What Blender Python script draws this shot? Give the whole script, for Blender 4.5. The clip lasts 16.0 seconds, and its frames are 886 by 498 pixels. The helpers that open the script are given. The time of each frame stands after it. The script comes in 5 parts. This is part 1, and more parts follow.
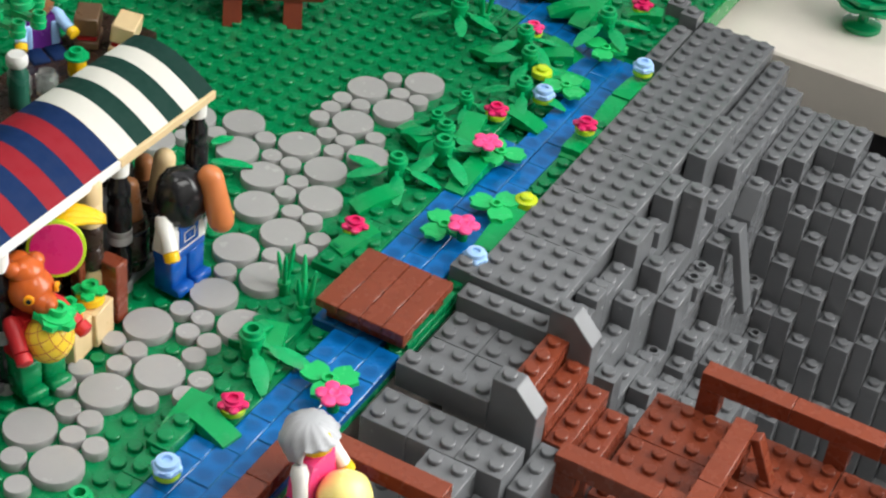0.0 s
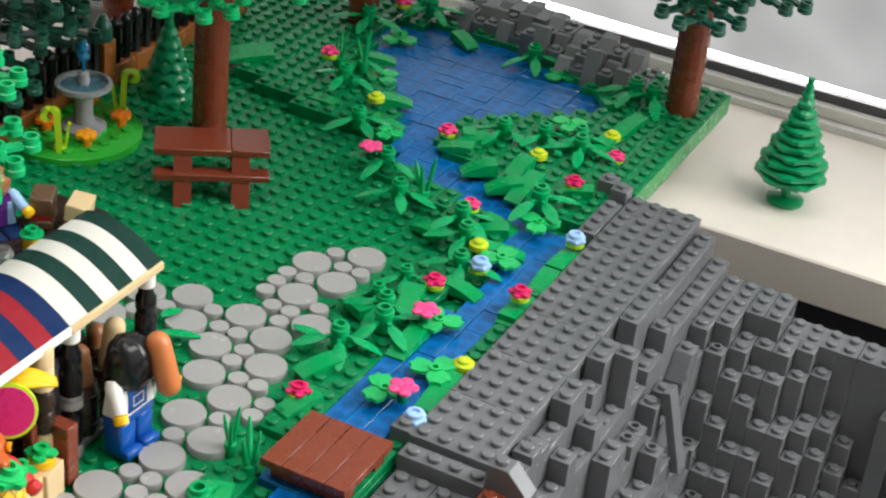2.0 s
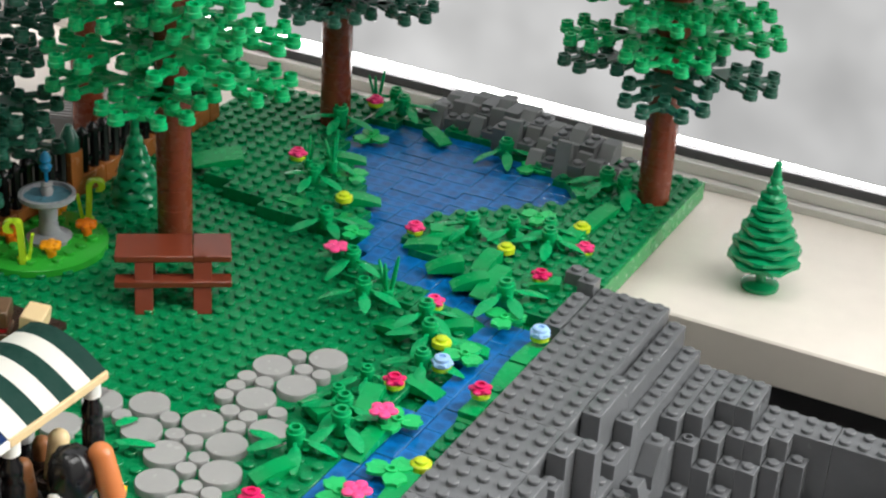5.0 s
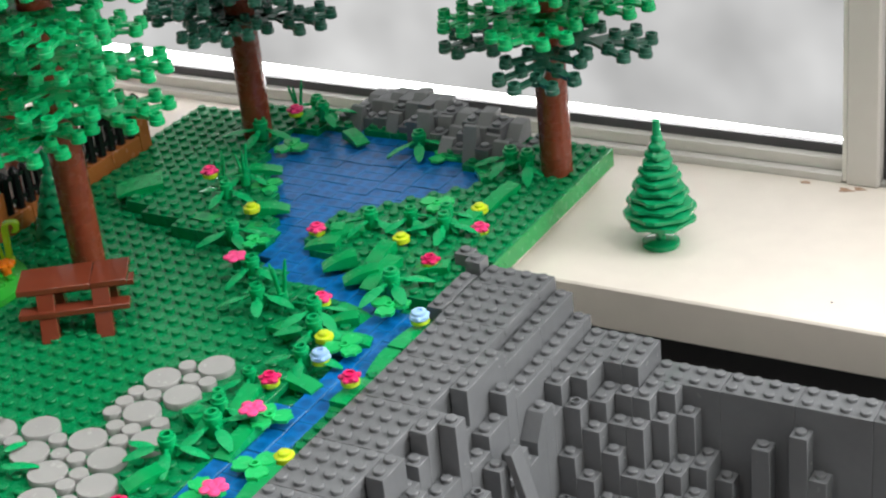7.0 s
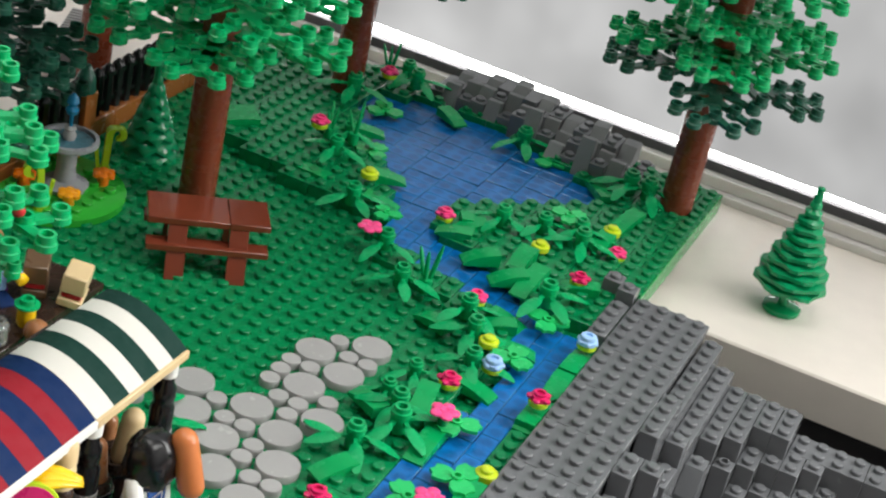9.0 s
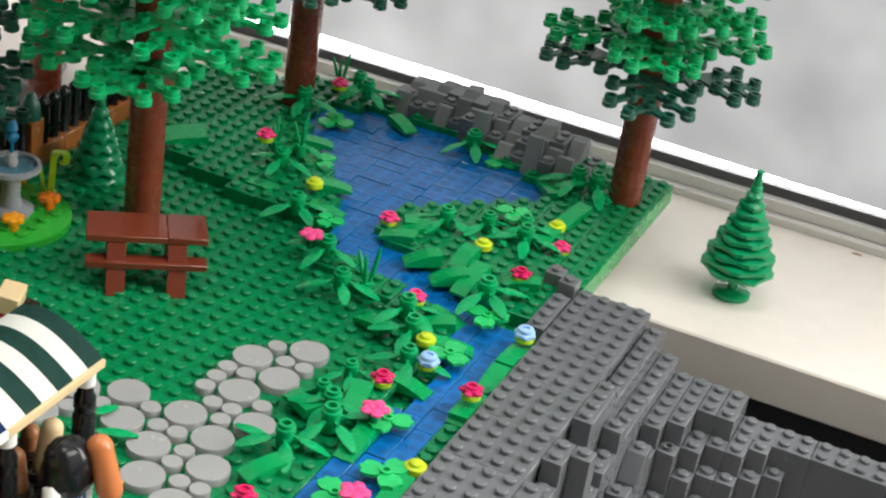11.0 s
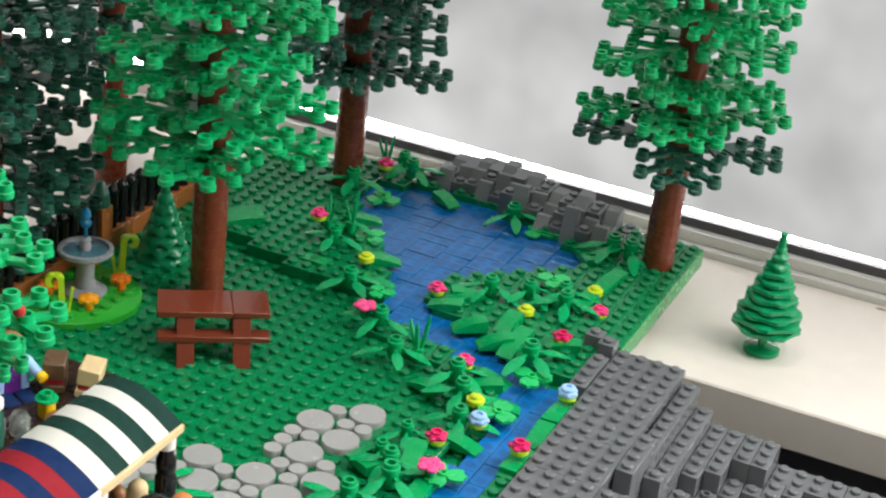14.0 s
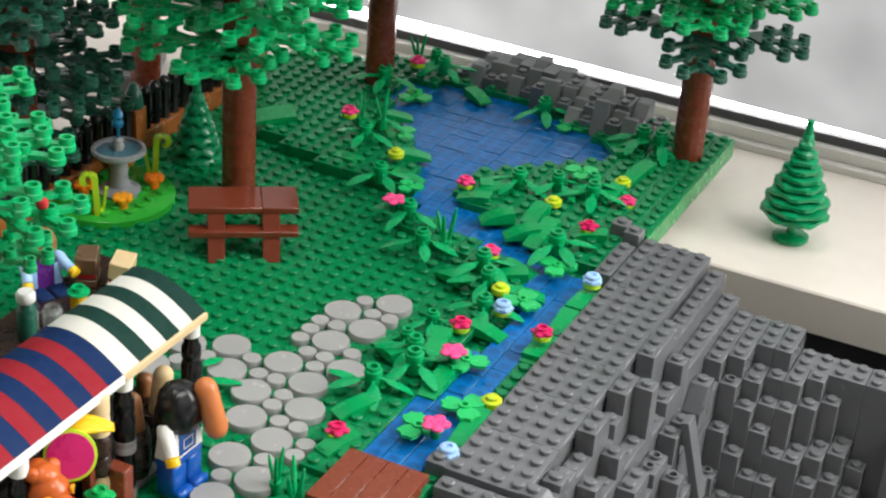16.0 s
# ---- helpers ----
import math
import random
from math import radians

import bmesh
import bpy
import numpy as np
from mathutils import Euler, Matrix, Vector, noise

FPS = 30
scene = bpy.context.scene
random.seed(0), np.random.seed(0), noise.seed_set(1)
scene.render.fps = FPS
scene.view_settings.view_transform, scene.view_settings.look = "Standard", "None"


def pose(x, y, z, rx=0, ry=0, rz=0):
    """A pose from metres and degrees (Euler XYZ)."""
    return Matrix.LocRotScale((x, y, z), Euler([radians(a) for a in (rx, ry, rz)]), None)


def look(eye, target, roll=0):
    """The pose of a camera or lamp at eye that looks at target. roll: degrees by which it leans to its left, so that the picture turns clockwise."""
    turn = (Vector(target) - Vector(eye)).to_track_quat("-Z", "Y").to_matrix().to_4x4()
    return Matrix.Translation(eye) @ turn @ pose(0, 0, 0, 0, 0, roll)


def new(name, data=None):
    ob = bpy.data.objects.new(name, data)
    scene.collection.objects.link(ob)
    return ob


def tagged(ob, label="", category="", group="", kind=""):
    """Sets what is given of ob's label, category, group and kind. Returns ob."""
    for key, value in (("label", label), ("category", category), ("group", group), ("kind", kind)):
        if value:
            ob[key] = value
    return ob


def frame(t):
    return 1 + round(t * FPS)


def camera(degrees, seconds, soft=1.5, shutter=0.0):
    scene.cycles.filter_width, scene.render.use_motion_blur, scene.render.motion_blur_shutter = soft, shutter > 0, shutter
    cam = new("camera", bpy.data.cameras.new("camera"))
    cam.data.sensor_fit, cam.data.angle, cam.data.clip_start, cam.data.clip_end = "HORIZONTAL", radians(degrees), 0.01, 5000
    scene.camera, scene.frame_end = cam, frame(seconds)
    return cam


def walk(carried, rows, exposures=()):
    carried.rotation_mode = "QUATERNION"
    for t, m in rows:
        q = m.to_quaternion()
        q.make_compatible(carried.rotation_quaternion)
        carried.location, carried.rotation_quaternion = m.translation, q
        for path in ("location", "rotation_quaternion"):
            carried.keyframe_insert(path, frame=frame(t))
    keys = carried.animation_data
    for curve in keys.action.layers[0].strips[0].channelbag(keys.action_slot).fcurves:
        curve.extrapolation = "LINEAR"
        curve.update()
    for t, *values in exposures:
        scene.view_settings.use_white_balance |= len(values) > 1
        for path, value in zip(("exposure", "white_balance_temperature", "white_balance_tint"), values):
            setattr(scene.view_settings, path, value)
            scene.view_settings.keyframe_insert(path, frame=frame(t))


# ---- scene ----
# The whole place is a toy-brick landscape on a window sill: one stud is 8 mm.
U = 0.008
PLATE, BRICK, STUD_R, STUD_H = 0.4, 1.2, 0.3, 0.21

cam = camera(28.87, 16.0, soft=2.25)
walk(cam, [
    (0, look((0.17529, -0.40434, 0.35074), (0.01010, -0.04073, 0.04991), 7.15)),
    (0.5, look((0.18326, -0.41018, 0.35177), (0.01521, -0.03354, 0.06910), 6.88)),
    (1, look((0.18101, -0.42007, 0.35144), (0.01066, -0.03558, 0.08097), 6.90)),
    (1.5, look((0.18576, -0.42191, 0.35049), (0.01376, -0.03163, 0.08954), 6.78)),
    (2, look((0.19538, -0.42657, 0.35545), (0.02061, -0.03113, 0.10429), 6.49)),
    (2.5, look((0.19971, -0.42190, 0.35386), (0.02059, -0.02502, 0.10809), 6.02)),
    (3, look((0.20047, -0.41363, 0.35096), (0.01918, -0.01657, 0.10707), 5.86)),
    (3.2, look((0.20467, -0.41255, 0.35310), (0.02094, -0.01458, 0.11256), 5.69)),
    (5.3, look((0.22935, -0.40371, 0.35695), (0.03244, -0.00342, 0.13114), 2.30)),
    (5.5, look((0.25523, -0.39938, 0.36194), (0.05125, -0.00127, 0.13855), 0.34)),
    (6, look((0.33078, -0.38256, 0.36720), (0.10854, 0.00840, 0.14865), -5.09)),
    (6.5, look((0.34933, -0.37157, 0.35794), (0.10979, 0.00789, 0.13743), -8.06)),
    (7, look((0.33634, -0.36883, 0.35923), (0.10184, 0.01003, 0.13235), -6.26)),
    (7.5, look((0.24200, -0.39066, 0.35033), (0.04237, 0.00119, 0.11241), 1.32)),
    (8, look((0.15247, -0.41027, 0.34309), (-0.01647, -0.00465, 0.10449), 8.34)),
    (8.5, look((0.12427, -0.41737, 0.34661), (-0.01769, 0.00120, 0.11282), 12.48)),
    (9, look((0.11812, -0.42014, 0.34427), (-0.01954, 0.00036, 0.11141), 13.12)),
    (9.2, look((0.12070, -0.42160, 0.34522), (-0.01966, -0.00222, 0.11195), 12.81)),
    (11.3, look((0.16746, -0.41236, 0.35072), (0.00352, 0.00116, 0.12240), 7.34)),
    (11.5, look((0.16605, -0.41481, 0.35551), (-0.00879, -0.00555, 0.12761), 6.31)),
    (12, look((0.16901, -0.42361, 0.36246), (-0.00876, -0.01254, 0.14014), 6.17)),
    (12.5, look((0.17655, -0.42660, 0.36417), (0.00182, -0.01364, 0.14295), 6.12)),
    (13, look((0.18353, -0.43401, 0.36485), (0.01032, -0.01860, 0.14707), 5.84)),
    (13.5, look((0.19173, -0.44990, 0.36969), (0.02453, -0.02989, 0.15605), 6.20)),
    (14, look((0.17996, -0.45670, 0.37036), (0.01030, -0.03716, 0.15775), 6.38)),
    (14.5, look((0.18413, -0.46187, 0.37139), (0.01157, -0.04284, 0.16010), 6.20)),
    (15, look((0.19414, -0.47056, 0.36954), (0.01951, -0.05189, 0.15924), 6.05)),
    (15.5, look((0.19973, -0.46521, 0.37369), (0.02095, -0.05410, 0.15228), 5.45)),
    (16, look((0.20359, -0.46003, 0.36812), (0.02209, -0.05872, 0.13147), 4.27)),
], [(0, 0.0), (0.5, 0.06), (1.5, 0.06), (2.5, 0.04), (3.2, 0.06), (5.5, 0.12), (6.0, -0.11), (6.5, 0.08), (7.5, 0.22), (8.0, 0.32), (8.5, 0.18), (9.0, 0.0), (11.5, 0.14), (12.5, 0.16), (13.5, 0.12), (14.5, 0.25), (15.2, 0.2), (16, 0.11)])

# ---- world and light ----
world = bpy.data.worlds.new("room_air")
scene.world = world
world.use_nodes = True
world.node_tree.nodes["Background"].inputs[0].default_value = (0.8, 0.85, 0.9, 1)
world.node_tree.nodes["Background"].inputs[1].default_value = 0.05


def area_lamp(name, eye, target, sx, sy, power, colour):
    data = bpy.data.lights.new(name, "AREA")
    data.shape, data.size, data.size_y = "RECTANGLE", sx, sy
    data.energy, data.color = power, colour
    ob = new(name, data)
    ob.matrix_world = look(eye, target)
    return ob


area_lamp("ceiling_panel_lamp", (1.25, -0.2, 1.83), (1.25, -0.2, 0), 1.2, 0.6, 11, (0.98, 0.98, 0.95))
area_lamp("ceiling_panel_lamp", (-0.4, -0.15, 1.83), (-0.4, -0.15, 0), 1.2, 0.6, 5.6, (0.98, 0.98, 0.95))
area_lamp("window_light", (-0.1, 0.382, 0.55), (-0.1, -0.4, 0.25), 2.4, 0.9, 3.5, (0.95, 0.97, 1.0))
area_lamp("window_light", (1.06, 0.372, 0.62), (1.06, -1.0, 0.62), 1.4, 1.0, 32, (1.0, 0.985, 0.96))

# ---- materials ----


def principled(name, rough, metal=0.0, spec=0.45, coat=0.0):
    mat = bpy.data.materials.new(name)
    mat.use_nodes = True
    nt = mat.node_tree
    b = nt.nodes["Principled BSDF"]
    b.inputs["Roughness"].default_value = rough
    b.inputs["Metallic"].default_value = metal
    b.inputs["Specular IOR Level"].default_value = spec
    b.inputs["Coat Weight"].default_value = coat
    return mat, nt, b


def mottled(nt, socket, colour, amount, scale, detail=3.0, random_amount=0.0, low=None):
    """A base colour that wanders with two noises and, for pieces, from object to object."""
    co = nt.nodes.new("ShaderNodeNewGeometry")
    n1 = nt.nodes.new("ShaderNodeTexNoise")
    n1.inputs["Scale"].default_value, n1.inputs["Detail"].default_value = scale, detail
    n2 = nt.nodes.new("ShaderNodeTexNoise")
    n2.inputs["Scale"].default_value, n2.inputs["Detail"].default_value = scale * 9.0, 4.0
    nt.links.new(co.outputs["Position"], n1.inputs["Vector"])
    nt.links.new(co.outputs["Position"], n2.inputs["Vector"])
    add = nt.nodes.new("ShaderNodeMath")
    add.operation = "MULTIPLY_ADD"
    add.inputs[1].default_value = 0.35
    nt.links.new(n2.outputs[0], add.inputs[0])
    nt.links.new(n1.outputs[0], add.inputs[2])
    last = add.outputs[0]
    if random_amount:
        info = nt.nodes.new("ShaderNodeObjectInfo")
        isl = nt.nodes.new("ShaderNodeNewGeometry")
        both = nt.nodes.new("ShaderNodeMath")
        both.operation = "ADD"
        nt.links.new(info.outputs["Random"], both.inputs[0])
        nt.links.new(isl.outputs["Random Per Island"], both.inputs[1])
        mix = nt.nodes.new("ShaderNodeMath")
        mix.operation = "MULTIPLY_ADD"
        mix.inputs[1].default_value = random_amount
        nt.links.new(both.outputs[0], mix.inputs[0])
        nt.links.new(last, mix.inputs[2])
        last = mix.outputs[0]
    ramp = nt.nodes.new("ShaderNodeMapRange")
    ramp.inputs["From Min"].default_value, ramp.inputs["From Max"].default_value = 0.35, 1.0 + random_amount
    nt.links.new(last, ramp.inputs["Value"])
    blend = nt.nodes.new("ShaderNodeMix")
    blend.data_type = "RGBA"
    dark = low or [c * (1 - amount) for c in colour]
    light = [min(1, c * (1 + amount)) for c in colour]
    blend.inputs["A"].default_value = (*dark, 1)
    blend.inputs["B"].default_value = (*light, 1)
    nt.links.new(ramp.outputs[0], blend.inputs["Factor"])
    nt.links.new(blend.outputs["Result"], socket)
    return n2


def fine_relief(nt, b, scale, strength, distance):
    co = nt.nodes.new("ShaderNodeNewGeometry")
    n = nt.nodes.new("ShaderNodeTexNoise")
    n.inputs["Scale"].default_value, n.inputs["Detail"].default_value = scale, 4.0
    bump = nt.nodes.new("ShaderNodeBump")
    bump.inputs["Strength"].default_value, bump.inputs["Distance"].default_value = strength, distance
    nt.links.new(co.outputs["Position"], n.inputs["Vector"])
    nt.links.new(n.outputs[0], bump.inputs["Height"])
    nt.links.new(bump.outputs[0], b.inputs["Normal"])


def plastic(name, colour, rough=0.22, amount=0.12, piece=0.25, spec=0.45):
    """Moulded toy plastic: faint colour drift, dust in the gloss, a very shallow surface wave."""
    mat, nt, b = principled(name, rough, 0.0, spec)
    mottled(nt, b.inputs["Base Color"], colour, amount, 40.0, 3.0, piece)
    co = nt.nodes.new("ShaderNodeNewGeometry")
    dust = nt.nodes.new("ShaderNodeTexNoise")
    dust.inputs["Scale"].default_value, dust.inputs["Detail"].default_value = 220.0, 5.0
    nt.links.new(co.outputs["Position"], dust.inputs["Vector"])
    rr = nt.nodes.new("ShaderNodeMapRange")
    rr.inputs["From Min"].default_value, rr.inputs["From Max"].default_value = 0.3, 0.75
    rr.inputs["To Min"].default_value, rr.inputs["To Max"].default_value = rough * 0.75, rough * 1.5
    nt.links.new(dust.outputs[0], rr.inputs["Value"])
    nt.links.new(rr.outputs[0], b.inputs["Roughness"])
    fine_relief(nt, b, 300.0, 0.06, 0.0006)
    return mat


GREEN = plastic("green_plastic", (0.0008, 0.205, 0.066), 0.24, 0.12, 0.25, 0.36)
GREEN_DARK = plastic("dark_green_plastic", (0.02, 0.108, 0.072))
GREEN_BRIGHT = plastic("bright_green_plastic", (0.014, 0.5, 0.13))
# lighter copy of the green: side light on the plate edge, put into the colour
GREEN_LIT_EDGE = plastic("lit_edge_green_plastic", (0.012, 0.3, 0.07))
LEAF = plastic("leaf_green_plastic", (0.002, 0.4, 0.13), 0.24)
SPRUCE = plastic("spruce_green_plastic", (0.004, 0.29, 0.11), 0.13)
LIME = plastic("lime_plastic", (0.46, 0.68, 0.025))
BED_GREEN = plastic("grass_green_plastic", (0.03, 0.4, 0.035), 0.2)
YELLOW = plastic("yellow_plastic", (0.85, 0.52, 0.01))
PINE = plastic("pineapple_yellow_plastic", (0.92, 0.62, 0.05))
LEMON = plastic("lemon_plastic", (0.56, 0.7, 0.02))
CREAM = plastic("cream_yellow_plastic", (0.9, 0.75, 0.25))
SLOPE_GREY = plastic("grained_grey_plastic", (0.2, 0.205, 0.21), 0.6)
ROCK = plastic("dark_grey_plastic", (0.146, 0.152, 0.16), 0.19, 0.12, 0.2)
STONE = plastic("light_grey_plastic", (0.36, 0.355, 0.35), 0.2, 0.08, 0.3)
GREY_MID = plastic("mid_grey_plastic", (0.25, 0.26, 0.27), 0.32)
SILVER = plastic("silver_grey_plastic", (0.3, 0.31, 0.33), 0.28)
BROWN = plastic("reddish_brown_plastic", (0.19, 0.041, 0.019), 0.24, 0.15, 0.3)
BROWN_GLOSS = plastic("polished_brown_plastic", (0.165, 0.035, 0.017), 0.1, 0.15, 0.3)
DARK_BROWN = plastic("dark_brown_plastic", (0.03, 0.016, 0.011), 0.25)
NUT = plastic("nut_brown_plastic", (0.32, 0.13, 0.05), 0.3)
SAUSAGE = plastic("sausage_orange_plastic", (0.6, 0.19, 0.06), 0.2)
ORANGE = plastic("orange_plastic", (0.85, 0.2, 0.01))
BREAD = plastic("dark_bread_plastic", (0.13, 0.075, 0.04), 0.35)
FOX = plastic("glossy_orange_brown_plastic", (0.5, 0.1, 0.018), 0.14, 0.25)
ORANGE_BROWN = plastic("earth_orange_plastic", (0.36, 0.12, 0.03))
GOLD_ORANGE = plastic("golden_orange_plastic", (0.9, 0.34, 0.01))
PINK = plastic("pink_plastic", (0.9, 0.07, 0.26))
CRIMSON = plastic("crimson_plastic", (0.66, 0.012, 0.12))
ROSE = plastic("rose_plastic", (0.85, 0.05, 0.22))
SKY = plastic("light_blue_plastic", (0.36, 0.58, 0.9), 0.3)
BLUE = plastic("blue_plastic", (0.004, 0.09, 0.42), 0.2)
NAVY = plastic("navy_plastic", (0.005, 0.021, 0.082), 0.6, 0.12, 0.25, 0.15)
RED = plastic("red_plastic", (0.5, 0.02, 0.025), 0.35)
RED_CLOTH = plastic("red_stripe", (0.25, 0.013, 0.022), 0.6, 0.12, 0.25, 0.15)
WHITE = plastic("white_plastic", (0.82, 0.81, 0.77), 0.35, 0.05)
WHITE_CLOTH = plastic("white_stripe", (0.62, 0.6, 0.55), 0.6, 0.05, 0.25, 0.15)
GREEN_CLOTH = plastic("bottle_green_stripe", (0.007, 0.034, 0.026), 0.6, 0.12, 0.25, 0.15)
TAN = plastic("tan_plastic", (0.68, 0.51, 0.28), 0.35)
BLACK = plastic("black_plastic", (0.008, 0.008, 0.009), 0.2)
PURPLE = plastic("purple_plastic", (0.11, 0.02, 0.2))
MELON = plastic("melon_red_plastic", (0.62, 0.02, 0.16), 0.3)
HAIR = plastic("grey_hair_plastic", (0.42, 0.43, 0.45), 0.35)


def water_material(name, colour, amount, clear):
    mat, nt, b = principled(name, 0.07, 0, 0.3)
    mottled(nt, b.inputs["Base Color"], colour, amount, 60.0, 3.0, 0.35)
    b.inputs["Transmission Weight"].default_value = clear
    b.inputs["IOR"].default_value = 1.5
    b.inputs["Coat Weight"].default_value = 0.12
    b.inputs["Coat Roughness"].default_value = 0.05
    fine_relief(nt, b, 330.0, 0.6, 0.001)
    return mat


def show_sockets(mat):
    """Dark round sockets under each tile, one to a stud, that show through the clear plastic."""
    nt = mat.node_tree
    b = nt.nodes["Principled BSDF"]
    old = b.inputs["Base Color"].links[0].from_socket
    co = nt.nodes.new("ShaderNodeTexCoord")
    scale = nt.nodes.new("ShaderNodeVectorMath")
    scale.operation = "MULTIPLY"
    scale.inputs[1].default_value = (1 / U, 1 / U, 0)
    frac = nt.nodes.new("ShaderNodeVectorMath")
    frac.operation = "FRACTION"
    mid = nt.nodes.new("ShaderNodeVectorMath")
    mid.operation = "SUBTRACT"
    mid.inputs[1].default_value = (0.5, 0.5, 0)
    size = nt.nodes.new("ShaderNodeVectorMath")
    size.operation = "LENGTH"
    nt.links.new(co.outputs["Object"], scale.inputs[0])
    nt.links.new(scale.outputs[0], frac.inputs[0])
    nt.links.new(frac.outputs[0], mid.inputs[0])
    nt.links.new(mid.outputs[0], size.inputs[0])
    ring = nt.nodes.new("ShaderNodeMapRange")
    ring.inputs["From Min"].default_value, ring.inputs["From Max"].default_value = 0.2, 0.42
    ring.inputs["To Min"].default_value, ring.inputs["To Max"].default_value = 0.8, 1.15
    nt.links.new(size.outputs["Value"], ring.inputs["Value"])
    tint = nt.nodes.new("ShaderNodeVectorMath")
    tint.operation = "SCALE"
    nt.links.new(old, tint.inputs[0])
    nt.links.new(ring.outputs[0], tint.inputs["Scale"])
    nt.links.new(tint.outputs[0], b.inputs["Base Color"])
    swell = nt.nodes.new("ShaderNodeBump")
    swell.inputs["Strength"].default_value, swell.inputs["Distance"].default_value = 0.2, 0.0006
    nt.links.new(ring.outputs[0], swell.inputs["Height"])
    nt.links.new(b.inputs["Normal"].links[0].from_socket, swell.inputs["Normal"])
    nt.links.new(swell.outputs[0], b.inputs["Normal"])


def painted(name, colour, rough, scale, amount, bump):
    mat, nt, b = principled(name, rough)
    mottled(nt, b.inputs["Base Color"], colour, amount, scale, 6.0)
    fine_relief(nt, b, scale * 12, 0.25, bump)
    return mat


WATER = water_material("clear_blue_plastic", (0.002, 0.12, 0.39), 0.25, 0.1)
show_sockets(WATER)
# the same plastic in lighter blue: edge glints of the tiles, partly painted
WATER_RIM_GLINT = water_material("clear_blue_plastic_rim_glint", (0.012, 0.19, 0.46), 0.3, 0.2)
WATER_RIM_GLINT.node_tree.nodes["Principled BSDF"].inputs["Specular IOR Level"].default_value = 0.9
PALE_WATER = water_material("clear_pale_blue_plastic", (0.1, 0.26, 0.34), 0.3, 0.3)
JET_BLUE = water_material("clear_bright_blue_plastic", (0.01, 0.22, 0.42), 0.3, 0.35)
WATER_BED = plastic("dark_blue_plastic", (0.004, 0.07, 0.25), 0.2)
SPRUCE_GLOSS = plastic("glossy_dark_green_plastic", (0.003, 0.22, 0.085), 0.1)
SILL = painted("white_painted_sill", (0.76, 0.7, 0.63), 0.5, 9.0, 0.09, 0.0006)
FRAME = painted("white_window_frame", (0.62, 0.6, 0.57), 0.4, 12.0, 0.06, 0.0004)
BARE_WOOD = painted("bare_wood_chip", (0.4, 0.25, 0.165), 0.7, 60.0, 0.3, 0.0005)
ROOM = painted("room_wall_paint", (0.42, 0.415, 0.4), 0.8, 3.0, 0.05, 0.001)
FLOORM = painted("room_floor_tiles", (0.35, 0.33, 0.3), 0.5, 3.0, 0.1, 0.001)
DARK = painted("dark_cabinet", (0.06, 0.057, 0.058), 0.5, 10.0, 0.2, 0.0005)


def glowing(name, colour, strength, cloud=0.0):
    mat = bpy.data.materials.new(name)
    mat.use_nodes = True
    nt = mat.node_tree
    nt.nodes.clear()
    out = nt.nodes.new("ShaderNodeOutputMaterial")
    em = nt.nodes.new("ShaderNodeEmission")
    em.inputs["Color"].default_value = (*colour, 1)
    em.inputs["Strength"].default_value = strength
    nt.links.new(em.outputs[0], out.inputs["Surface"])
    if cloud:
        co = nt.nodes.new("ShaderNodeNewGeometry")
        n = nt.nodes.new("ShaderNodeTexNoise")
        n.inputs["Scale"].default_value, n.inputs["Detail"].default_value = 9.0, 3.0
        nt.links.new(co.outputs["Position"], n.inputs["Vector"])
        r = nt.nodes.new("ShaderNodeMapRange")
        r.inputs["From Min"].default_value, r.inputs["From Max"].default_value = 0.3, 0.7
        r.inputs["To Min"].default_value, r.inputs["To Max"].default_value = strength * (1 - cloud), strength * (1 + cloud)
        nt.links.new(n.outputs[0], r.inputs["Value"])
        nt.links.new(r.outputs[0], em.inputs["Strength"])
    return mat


# Blinds glow for daylight behind them; cloud puts soft outside shadows into that glow.
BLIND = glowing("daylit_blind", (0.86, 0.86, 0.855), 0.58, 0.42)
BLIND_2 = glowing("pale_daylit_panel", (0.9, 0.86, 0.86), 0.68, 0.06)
SEAL = painted("dark_seal", (0.07, 0.068, 0.075), 0.5, 20.0, 0.2, 0.0003)
GAP = glowing("daylight_gap", (1.0, 0.99, 0.97), 9.0)
SKYLIGHT = glowing("daylight_pane", (0.98, 0.99, 1.0), 2.0)
PANEL = glowing("lit_ceiling_panel", (1.0, 0.97, 0.93), 2.5)

# ---- mesh helpers (stud units in, metres out) ----


def mesh_of(name, bm, mats, smooth=None):
    me = bpy.data.meshes.new(name)
    bm.transform(Matrix.Scale(U, 4))
    bm.to_mesh(me)
    bm.free()
    for m in mats if isinstance(mats, (list, tuple)) else [mats]:
        me.materials.append(m)
    if smooth is not None:
        flags = [p.area < 1e9 for p in me.polygons]
        me.polygons.foreach_set("use_smooth", flags)
        me.set_sharp_from_angle(angle=radians(smooth))
    return me


def at(x, y, z, rx=0, ry=0, rz=0):
    return pose(x * U, y * U, z * U, rx, ry, rz)


def empty(name, m=None):
    ob = new(name)
    ob.empty_display_size = 0.004
    if m is not None:
        ob.matrix_world = m
    return ob


def part(name, bm, mat, parent=None, label="", m=None, smooth=41):
    ob = new(name, bm if isinstance(bm, bpy.types.Mesh) else mesh_of(name, bm, mat, smooth))
    if parent:
        ob.parent = parent
    if m is not None:
        ob.matrix_basis = m
    if label:
        ob["label"] = label
    return ob


def bm_new():
    return bmesh.new()


